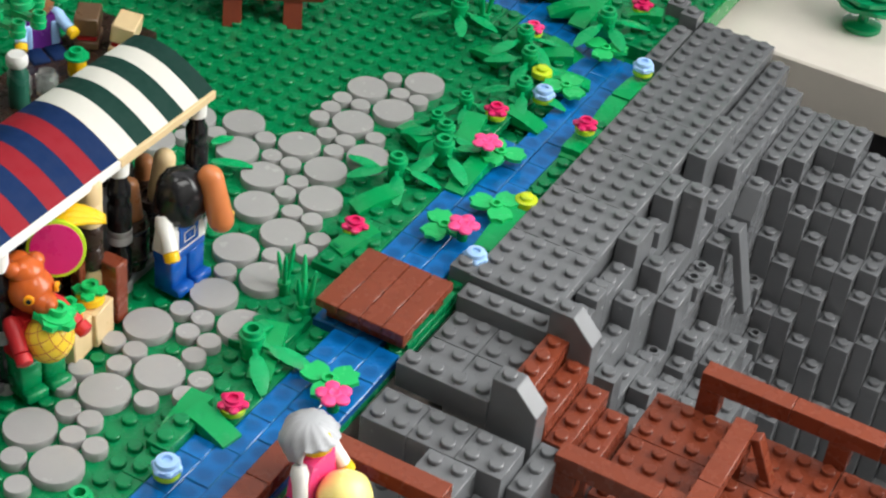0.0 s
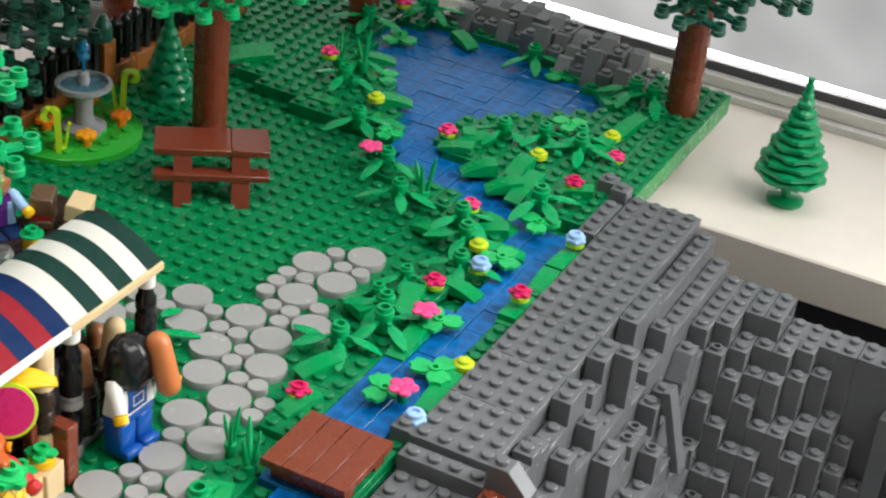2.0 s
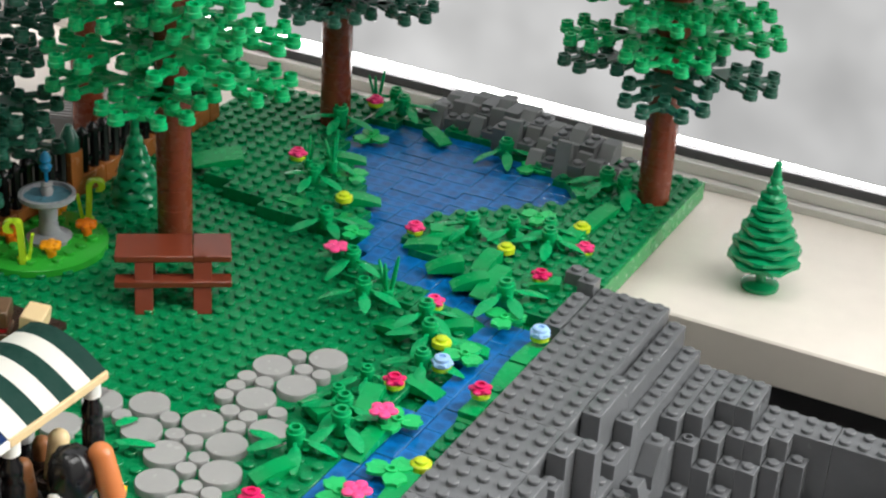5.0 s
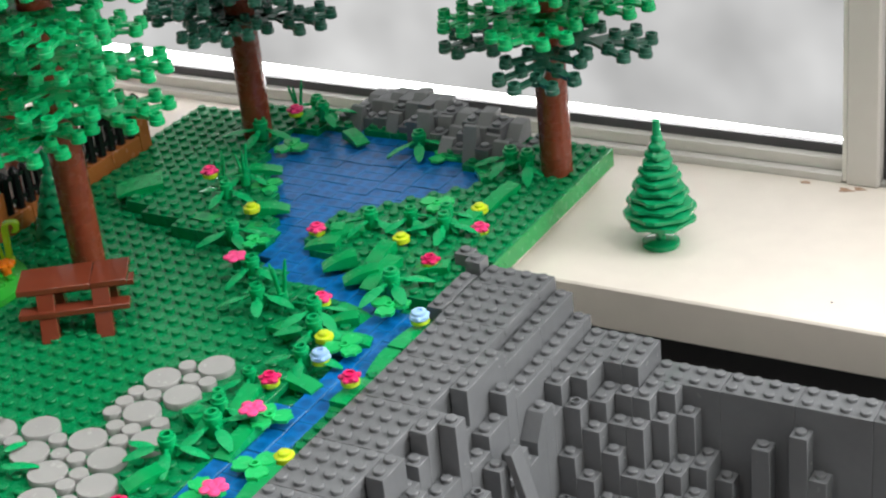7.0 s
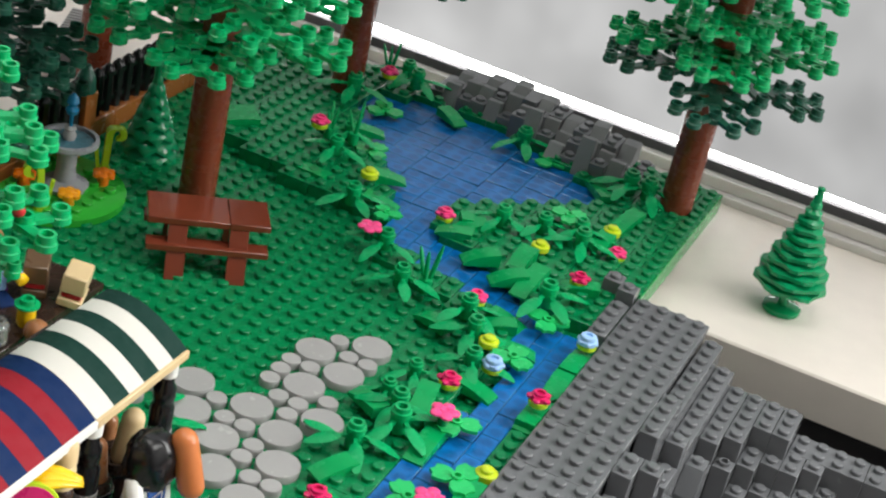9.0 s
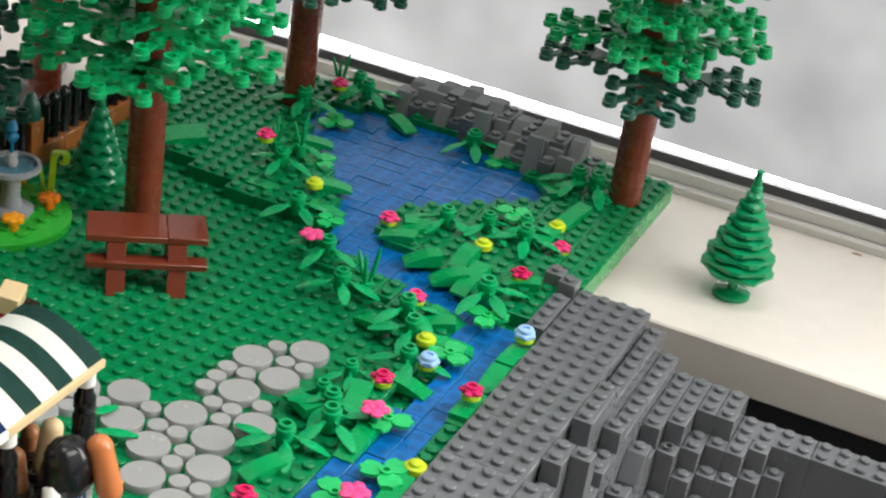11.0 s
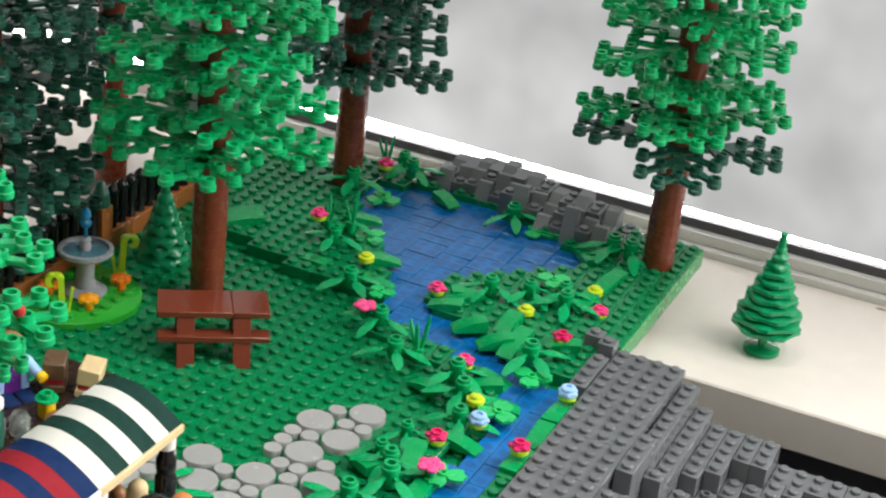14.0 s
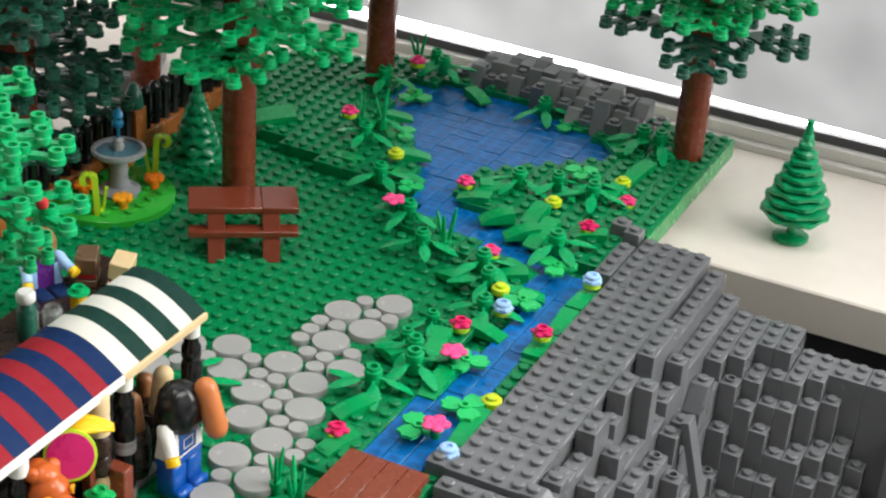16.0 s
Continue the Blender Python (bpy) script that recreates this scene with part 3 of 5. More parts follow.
for fx, fy, fz in ((4.4, 1.6, 12.0),):
    bm = bm_new()
    add_lathe(bm, [(0.1, 0.0), (0.24, 0.1), (0.29, 0.26), (0.24, 0.44), (0.1, 0.5)], 12)
    part("fruit", bm, RED, fruit_tree, "glossy red fruit", at(fx, fy, fz))

def spruce(x, y, z, h, r, mat, label, base=True):
    t = tagged(empty("spruce_tree", at(x, y, z)), label, "toy spruce")
    if base:
        bm = bm_new()
        add_lathe(bm, [(1.05, 0), (1.1, 0.06), (1.1, 0.3), (0.95, 0.4), (0.3, 0.42), (0.26, 1.3)], 24)
        part("base", bm, mat, t)
    z0 = 1.72 if base else 0.0
    n = 11 if base else 8
    d = (h - z0 - 0.6) / n
    for k in range(n):
        f = k / (n - 1)
        zz = z0 + d * k
        bm = bm_new()
        if base:
            # a flat tier of blunt twigs round a slim cone
            r1 = r * (0.95 if k == 0 else 1.06 - 0.9 * f)
            lobes = 24 if k < 6 else 16
            rings = add_lathe(bm, [(r1 * 0.5, zz - d * 0.1), (r1 * 0.9, zz), (r1, zz + d * 0.06), (r1, zz + d * 0.5), (r1 * 0.92, zz + d * 0.6), (r1 * 0.55, zz + d * 0.78), (r1 * 0.45, zz + d * 1.0)], lobes)
            for q in (1, 2, 3, 4):
                for i, v in enumerate(rings[q]):
                    if (i // 2 + k) % 2:
                        v.co.x *= 0.9
                        v.co.y *= 0.9
                    v.co.z -= 0.05 * d * ((i * 7 + 3 * k) % 4)
        else:
            r1 = 0.17 * r + 0.83 * r * (1 - f ** 1.15)
            rings = add_lathe(bm, [(max(0.1, r1 * 0.3), zz + d * 0.35), (r1 * 0.8, zz + d * 0.05), (r1, zz - d * 0.12), (r1, zz + d * 0.1), (r1 * 0.8, zz + d * 0.4), (max(0.09, r1 * 0.3), zz + d * 0.75)], 16)
            for q in (2, 3):
                for i, v in enumerate(rings[q]):
                    s = 0.88 if (i + k) % 2 else 1.02
                    v.co.x *= s
                    v.co.y *= s
                    v.co.z -= 0.0 if (i + k) % 2 else 0.45 * d
        part("branch_ring", bm, mat, t, smooth=35 if base else 50)
    bm = bm_new()
    add_lathe(bm, [(0.3, z0 - 0.55 if base else 0.0), (0.2, z0 + (h - z0) * 0.6), (0.26, h - 0.6), (0.2, h - 0.1), (0.22, h - 0.08), (0.22, h + 0.08), (0.1, h + 0.12)], 14)
    part("stem", bm, mat, t)
    return t


spruce(6.22, 35.75, SILL_Z, 7.75, 2.2, SPRUCE, "green plastic toy spruce on a round foot on the sill")

# ---- grey rock of stacked bricks ----
DX, DY = 0.0, -0.5
rock = tagged(empty("rock", at(0, 0, 0.1)), "dark grey cliff of stacked toy bricks", "rock", "", "structure")
FLOOR = -20.0
# for each row of cells along the cliff: where a run of equal height begins, and that height
RUNS = {4: {1: 0.0, 3: 0.4, 4: 0.0, 5: -0.4, 7: 0.8, 9: -1.2, 10: -0.4, 11: 0.8, 13: -1.2, 15: 0.8, 19: 0.0},
        5: {1: -1.2, 3: -2.0, 5: -0.8, 6: -2.0, 8: -0.8, 9: -2.0, 12: 0.8, 13: -2.4, 15: -1.6, 17: -0.4, 18: -1.2},
        6: {1: -1.6, 2: -3.2, 5: -4.4, 7: -4.8, 8: -2.4, 10: -4.0, 11: -3.2, 13: -4.4, 14: -2.8, 15: -4.4, 16: -3.2, 17: -4.4, 19: -2.4, 20: -3.2, 21: -2.0},
        7: {1: -4.0, 3: -3.2, 4: -5.6, 7: -6.0, 8: -5.6, 9: -4.8, 10: -5.6, 12: -4.0, 13: -5.6, 15: -7.2, 18: -9.2, 19: -8.0, 20: -5.6, 21: -3.2, 22: -2.0},
        8: {1: -5.2, 5: -6.8, 8: -7.2, 10: -6.4, 12: -8.0, 15: -10.4, 17: -11.6, 18: -10.4, 19: -9.2, 20: -6.8, 21: -4.4, 22: -3.2, 24: -2.0},
        9: {1: -8.0, 9: -9.6, 13: -11.6, 17: -12.8, 18: -11.6, 19: -9.2, 20: -8.0, 21: -5.6, 22: -4.4, 23: -3.2, 24: -2.0},
        10: {1: -9.6, 6: FLOOR, 17: -14.0, 18: -12.8, 19: -10.4, 20: -8.0, 21: -6.8, 22: -4.4, 23: -3.2},
        11: {1: FLOOR, 18: -14.0, 19: -11.6, 20: -9.2, 21: -6.8, 23: -4.4, 24: -3.2},
        12: {1: FLOOR, 19: -14.0, 20: -10.4, 21: -8.0, 22: -6.8, 24: -4.4},
        13: {1: FLOOR, 20: -14.0, 21: -10.4, 22: -8.0, 23: -6.8},
        14: {1: FLOOR, 21: -12.8, 22: -10.4, 23: -9.2, 24: -8.0},
        15: {1: FLOOR, 22: -14.0, 23: -12.8, 24: -10.4}, 16: {1: FLOOR, 23: -12.8, 24: -5.6}, 17: {1: FLOOR, 23: -14.0, 24: -11.6},
        18: {1: FLOOR, 23: -10.4, 24: -4.4}, 19: {1: FLOOR, 23: -11.6, 24: -6.8}, 20: {1: FLOOR, 24: -10.4}}
# cells whose stud is an open ring
RINGS = {(7, 21), (7, 19), (6, 12), (6, 11), (7, 12), (6, 7), (8, 18)}
for j in range(1, 25, 4):
    brick(4, 4, 0.4, ROCK, rock, DX, j + DY, 0.8)
brick(4, 2, 0.4, ROCK, rock, DX, 25 + DY, 0.8)
bm = bm_new()
add_box(bm, DX + 0.03, DY + 0.05, -22, 3.9, 26.7, 0.38)
part("core", bm, ROCK, rock)
for i, runs in RUNS.items():
    starts = sorted(runs) + [25 if i > 9 else 27]
    for s, e in zip(starts, starts[1:]):
        h, j = runs[s], s
        while j < e:
            ring = (i, j) in RINGS
            ln = 1 if ring or (i, j + 1) in RINGS else min(4, e - j)
            if h > FLOOR:
                brick(1, ln, round(h - FLOOR + 0.4, 1), ROCK, rock, i + DX, j + DY, h, not ring)
                if ring:
                    bm = bm_new()
                    add_lathe(bm, [(0.3, 0.0), (0.3, 0.2), (0.2, 0.2), (0.19, -0.3), (0.02, -0.3)], 14)
                    part("ring_stud", bm, ROCK, rock, "", at(i + DX + 0.5, j + DY + 0.5, h))
            j += ln
for i in range(10, 43, 4):
    brick(4, 2, 17.0, ROCK, rock, i + DX, 25 + DY, -3.2)
rest = bm_new()
add_box(rest, 4, -30, FLOOR - 2, 45, 26.7, FLOOR)
part("base_plate", rest, ROCK, rock)
# sloped pieces between the columns
bm = bm_new()
add_prism(bm, [(0, -2.39), (0.98, -2.39), (0.98, 0.0), (0.9, 0.0), (0, -1.25)], 0.02, 0.98, Matrix(((0, 0, 1, 0), (1, 0, 0, 0), (0, 1, 0, 0), (0, 0, 0, 1))))
part("slope_brick", bm, ROCK, rock, "", at(6 + DX, 18 + DY, -2.39), 15)
bm = bm_new()
add_box(bm, -0.22, -0.5, -3.3, 0.22, 0.5, 1.2, 0, 0.03)
part("slope_brick", bm, ROCK, rock, "", at(7.45, 14.6, -3.3, 0, -15, 0))

# parapets with a slanted end, either side of the steps
def parapet(y):
    t = tagged(empty("parapet", at(0.22, y, 0.8)), "dark grey low wall with a slanted end", "wall", "low walls beside the steps")
    brick(4, 1, 1.2, ROCK, t, 0, 0, 0)
    bm = bm_new()
    add_prism(bm, [(4.02, -2.4), (6.0, -2.4), (6.0, 0.15), (5.0, 1.2), (4.02, 1.2)], 0.02, 0.98, Matrix.Rotation(radians(90), 4, "X") @ Matrix.Translation((0, 0, -1)))
    bmesh.ops.bevel(bm, geom=bm.edges[:], offset=0.03, segments=1, affect="EDGES")
    add_stud(bm, 4.5, 0.5, 1.2)
    part("end_slope", bm, ROCK, t, smooth=15)


parapet(-0.87)
parapet(-5.83)
platform = tagged(empty("platform", at(0.22, -4.8, 0.0)), "dark grey studded landing behind the plank bridge", "platform")
for i in (0, 2):
    for j in (0, 2):
        brick(2, 2, 1.2, ROCK, platform, i, j, 0)
for i, h in ((4, 0.8), (5, 0.0), (6, -0.8), (7, -1.6)):
    brick(1, 4, 2.4, BROWN, platform, i + 0.05, 0, h, name="step")
lower = tagged(empty("lower_terrace", at(0.22, -8.5, 0)), "dark grey studded terrace beside the stream", "platform")
for i in (0, 2, 4):
    brick(2, 2, 3.6, ROCK, lower, i, 0.1, 0)
brick(2, 2, 3.6, ROCK, lower, 3, -1.9, 0)
brick(1, 3, 3.2, ROCK, lower, 5.0, -2.9, -1.2)
brick(3, 2, 2.4, ROCK, lower, 0, -1.9, -2.4)
brick(2, 2, 3.6, ROCK, lower, 3, -3.9, -0.8)
brick(1, 3, 4.4, ROCK, lower, 6.02, 0.6, -0.8)
brick(1, 2, 4.4, ROCK, lower, 6.02, -1.4, -2.0)

# strip of grey bricks at the back left of the cliff
strip = tagged(empty("grey_kerb", at(-1.05, 21.2, 0)), "row of dark grey bricks along the cliff", "bricks")
brick(1, 4, 0.8, ROCK, strip, 0, 0, 0.95)
brick(1, 1, 1.2, ROCK, strip, 0.02, 4.3, 1.5)
brick(1, 1, 1.2, ROCK, strip, -0.95, 4.9, 1.5)
kerb_front = tagged(empty("grey_stone", at(-0.95, 0.6, 0)), "single dark grey brick beside the stream", "brick")
brick(1, 1, 1.2, ROCK, kerb_front, 0, 0, 0.9)

# ---- brown boardwalk in the gorge ----
BW = -2.4
board = tagged(empty("boardwalk", at(8.4, -4.85, BW)), "reddish brown studded boardwalk with rails", "boardwalk")
for i in range(0, 12, 4):
    for j in (0, 4):
        brick(4, 4 if j == 0 else 3, 0.4, BROWN, board, i, j, 0, name="deck_plate")


def rail(parent, x0, y0, x1, y1, z, w=0.9, h=0.8):
    """Beams laid end to end from one point to the other, each a part of its own."""
    along = abs(x1 - x0) > abs(y1 - y0)
    n = max(1, round((abs(x1 - x0) if along else abs(y1 - y0)) / 4))
    for k in range(n):
        bm = bm_new()
        if along:
            add_box(bm, x0 + (x1 - x0) * k / n + 0.01, y0 - w / 2, z - h, x0 + (x1 - x0) * (k + 1) / n - 0.01, y0 + w / 2, z, 0, 0.03)
        else:
            lo, hi = sorted((y0 + (y1 - y0) * k / n, y0 + (y1 - y0) * (k + 1) / n))
            add_box(bm, x0 - w / 2, lo + 0.01, z - h, x0 + w / 2, hi - 0.01, z, 0, 0.03)
        part("rail", bm, BROWN, parent)


def post(parent, x, y, z0, z1, w=0.9):
    bm = bm_new()
    add_box(bm, x - w / 2, y - w / 2, z0, x + w / 2, y + w / 2, z1, 0, 0.03)
    part("post", bm, BROWN, parent)


rail(board, 1.6, 7.3, 13.0, 7.3, 2.0)
rail(board, -1.3, -0.35, 7.0, -0.35, 2.0)
rail(board, 4.2, 5.0, 4.2, -3.2, 2.2)
for x, y in ((2.1, 7.3), (7.6, 7.3), (12.6, 7.3), (-0.8, -0.35), (4.2, 4.5)):
    post(board, x, y, 0.0, 1.2 if y > 6 or y < 0 else 1.4)
bm = bm_new()
add_box(bm, -0.2, -0.3, -2.3, 0.2, 0.3, 0, 0, 0.04)
part("brace", bm, BROWN, board, "", at(4.8, 4.6, 2.0, 0, -24, 0))
for x, y in ((0.6, 0.4), (0.6, 5.8), (6, 0.4), (6, 5.8), (11.4, 0.4), (11.4, 5.8)):
    bm = bm_new()
    add_box(bm, x - 0.5, y - 0.5, FLOOR - BW, x + 0.5, y + 0.5, -0.41, 0, 0.03)
    part("pile", bm, BROWN, board)

# ---- dock at the front ----
dock = tagged(empty("dock", at(-0.7, -17.72, -0.8)), "reddish brown dock with rails beside the stream", "dock")
for i in range(0, 6, 2):
    for j in range(0, 6, 2):
        brick(2, 2, 0.4, BROWN, dock, i + 0.3, j, 0, name="deck_plate")
rail(dock, 0.35, 0.0, 0.35, 6.5, 2.2, 1.0, 0.7)
rail(dock, 0.9, 6.4, 6.1, 6.4, 2.2, 0.9, 0.7)
for x, y in ((0.35, 0.5), (0.35, 5.6), (5.6, 6.4)):
    post(dock, x, y, 0, 1.5)

# ---- plants and flowers ----


def blade(bm, length, width, rise, droop, m, mi=0, n=6):
    """A long moulded leaf with a raised midrib."""
    rows_ = []
    for k in range(n + 1):
        f = k / n
        w = width * math.sin(math.pi * min(0.96, 0.08 + f * 0.9)) ** 0.6 if k else width * 0.25
        z = rise * math.sin(f * 2.2) - droop * f * f
        x = length * f
        rows_.append([bm.verts.new(m @ Vector(p)) for p in ((x, -w, z), (x, 0, z + 0.1 * (1 - f)), (x, w, z), (x, 0, z - 0.14))])
    for a, b in zip(rows_, rows_[1:]):
        for i in range(4):
            bm.faces.new((a[i], a[(i + 1) % 4], b[(i + 1) % 4], b[i])).material_index = mi
    bm.faces.new(list(reversed(rows_[0])))
    bm.faces.new(rows_[-1])


def plant_mesh(kind, seed):
    rnd = random.Random(seed)
    bm = bm_new()
    if kind == "reed":
        add_lathe(bm, [(0.3, 0), (0.34, 0.1), (0.34, 0.8), (0.2, 0.85)], 12)
        for k in range(3):
            a = k * 120 + rnd.uniform(-20, 20)
            m = Matrix.Rotation(radians(a), 4, "Z") @ Matrix.Translation((0.16, 0, 0.7)) @ Matrix.Rotation(radians(9 + 13 * (k % 2)), 4, "Y")
            ln = rnd.uniform(1.5, 2.3)
            add_lathe(bm, [(0.12, 0), (0.13, ln * 0.4), (0.11, ln * 0.8), (0.05, ln)], 8, m)
    else:
        add_lathe(bm, [(0.3, -0.2), (0.33, 0.1), (0.3, 0.3), (0.16, 0.3), (0.16, 0.1)], 12)
        for k in range(3):
            m = Matrix.Rotation(radians(k * 120), 4, "Z") @ Matrix.Translation((0.1, 0, 0.08))
            out = [(0.1, -0.3), (0.3, -0.5), (0.62, -0.56), (0.95, -0.5), (0.98, -0.2), (1.16, 0), (0.98, 0.2), (0.95, 0.5), (0.62, 0.56), (0.3, 0.5), (0.1, 0.3)]
            add_prism(bm, out, -0.05, 0.12, m)
    return mesh_of("leaves", bm, GREEN_FERN if kind == "reed" else GREEN_BRIGHT, 45)


GREEN_FERN = plastic("fern_green_plastic", (0.002, 0.35, 0.11), 0.24, 0.12, 0.25, 0.36)
PLANTS = {(k, s): plant_mesh(k, s) for k in ("reed", "clover") for s in (1, 2, 3)}
bm = bm_new()
add_lathe(bm, [(0.34, 0), (0.4, 0.1), (0.42, 0.85), (0.46, 0.88), (0.46, 1.08), (0.36, 1.1), (0.35, 1.3), (0.21, 1.3), (0.21, 0.85)], 16)
STALK = mesh_of("stalk", bm, GREEN_FERN, 45)
LONG_LEAF = []
for ln in (1.55, 1.65, 1.78):
    bm = bm_new()
    blade(bm, ln, 0.33, 0.08, 0.17, Matrix.Identity(4), 0, 8)
    add_prism(bm, [(-0.35, -0.1), (0.1, -0.08), (0.1, 0.08), (-0.35, 0.1)], -0.08, 0.06)
    LONG_LEAF.append(mesh_of("leaf", bm, GREEN_FERN, 45))
WORDS = {"fern": "green toy fern with long drooping leaves on the bank", "reed": "thin green toy reed standing on the bank", "clover": "bright green three-lobed toy leaf beside the stream"}


def plant(kind, x, y, z, turn=0, scale=1.0, seed=1):
    if kind == "fern":
        rnd = random.Random(round(97 * x + 13 * y))
        t = empty("fern", at(x, y, z, 0, 0, turn) @ Matrix.Scale(scale, 4))
        part("stalk", STALK, None, t)
        for k in range(3):
            a = radians(k * 74 - 16 + rnd.uniform(-10, 10))
            part("leaf", LONG_LEAF[(seed + k) % 3], None, t, "", Matrix.Rotation(a, 4, "Z") @ at(0.6, 0, 0.62, rnd.uniform(-8, 8), rnd.uniform(4, 16), 0))
        return tagged(t, WORDS[kind], "toy plant", "plants of the banks")
    ob = part({"fern": "fern", "reed": "reed", "clover": "clover_leaf"}[kind], PLANTS[(kind, seed)], None, None, "", at(x, y, z, 0, 0, turn))
    ob.scale = (scale, scale, scale)
    return tagged(ob, WORDS[kind], "toy plant", "plants of the banks")


def flower(kind, x, y, top, turn=0, leaf=False):
    """kind: rose (petals round a hollow stud), daisy (flat petals), dome (a round bud), bud (a pale blue bud). top: its upper rim."""
    mats = {"rose": CRIMSON, "pinkrose": ROSE, "daisy": PINK, "dome": LEMON, "bud": SKY}
    words = {"rose": "crimson toy flower on a yellow green foot", "pinkrose": "rose pink toy flower on a yellow green foot", "daisy": "pink toy flower with flat petals", "dome": "yellow green toy bud", "bud": "light blue toy bud on a yellow green foot"}
    t = empty("flower", at(x, y, top, 0, 0, turn))
    if kind in ("rose", "pinkrose"):
        bm = bm_new()
        add_lathe(bm, [(0.3, -0.75), (0.48, -0.62), (0.5, -0.4), (0.44, -0.38)], 16)
        part("foot", bm, LIME, t)
        bm = bm_new()
        add_lathe(bm, [(0.3, -0.42), (0.42, -0.38), (0.4, -0.12), (0.31, -0.1), (0.31, 0.02), (0.2, 0.02), (0.2, -0.1)], 16)
        for k in range(5):
            m = Matrix.Rotation(radians(72 * k), 4, "Z") @ Matrix.Translation((0.42, 0, -0.24))
            add_lathe(bm, [(0.1, -0.12), (0.19, -0.06), (0.19, 0.04), (0.1, 0.1)], 8, m)
        part("petals", bm, mats[kind], t)
    elif kind == "daisy":
        bm = bm_new()
        for k in range(5):
            m = Matrix.Rotation(radians(72 * k), 4, "Z") @ Matrix.Translation((0.42, 0, -0.12))
            add_lathe(bm, [(0.2, -0.09), (0.29, -0.05), (0.29, 0.04), (0.22, 0.09)], 10, m)
        add_lathe(bm, [(0.34, -0.2), (0.34, -0.06), (0.2, 0.0), (0.1, -0.06)], 12)
        part("petals", bm, PINK, t)
        bm = bm_new()
        add_lathe(bm, [(0.24, -0.9), (0.24, -0.2)], 10)
        part("stem", bm, GREEN, t)
    elif kind == "dome":
        bm = bm_new()
        add_lathe(bm, [(0.42, -0.55), (0.5, -0.5), (0.5, -0.22), (0.46, -0.19), (0.3, -0.18), (0.3, -0.03), (0.26, 0.0)], 18)
        part("bud", bm, LEMON, t)
    else:
        bm = bm_new()
        add_lathe(bm, [(0.36, -0.75), (0.5, -0.68), (0.5, -0.5), (0.4, -0.48)], 16)
        part("foot", bm, LIME, t)
        bm = bm_new()
        add_lathe(bm, [(0.36, -0.5), (0.5, -0.44), (0.5, -0.24), (0.4, -0.2), (0.43, -0.16), (0.4, -0.02), (0.28, 0.02), (0.2, 0.02), (0.18, -0.1)], 16)
        for k in range(6):
            m = Matrix.Rotation(radians(60 * k), 4, "Z") @ Matrix.Translation((0.42, 0, -0.3))
            add_lathe(bm, [(0.08, -0.14), (0.16, -0.08), (0.16, 0.02), (0.08, 0.1)], 8, m)
        part("bud", bm, SKY, t)
    return tagged(t, words[kind], "toy flower", "flowers of the banks")


for k, x, y, z in (("bud", -0.5, 19.6, 1.65), ("bud", -3.5, 14.6, 1.47), ("rose", -3, 25.2, 1.66), ("rose", -5.45, 0.54, 1.23), ("pinkrose", -11.5, 26.75, 1.53), ("pinkrose", -2.5, 30.1, 1.33), ("daisy", -13.66, 21.66, 1.74), ("daisy", -3.45, 8.58, 1.78), ("daisy", -1.42, 2.56, 1.7), ("rose", -4.47, 11.52, 1.68), ("rose", -0.46, 12.66, 1.9), ("pinkrose", -20.97, 29.52, 2.68), ("dome", -6, 27.15, 1.6), ("dome", -4.49, 16.5, 1.33), ("dome", -0.39, 6.59, 1.2), ("pinkrose", -6.5, 19.49, 1.63), ("dome", -3.51, 32.01, 1.57), ("dome", -16.57, 27.47, 1.78), ("pinkrose", -21.52, 39.98, 2.4), ("bud", -0.3, 1.65, 1.26), ("bud", -3.42, -15.47, 1.39), ("rose", -3.39, -11.47, 1.29), ("daisy", -0.39, -9.39, 1.6)):
    flower(k, x, y, z, (x * 37) % 72)

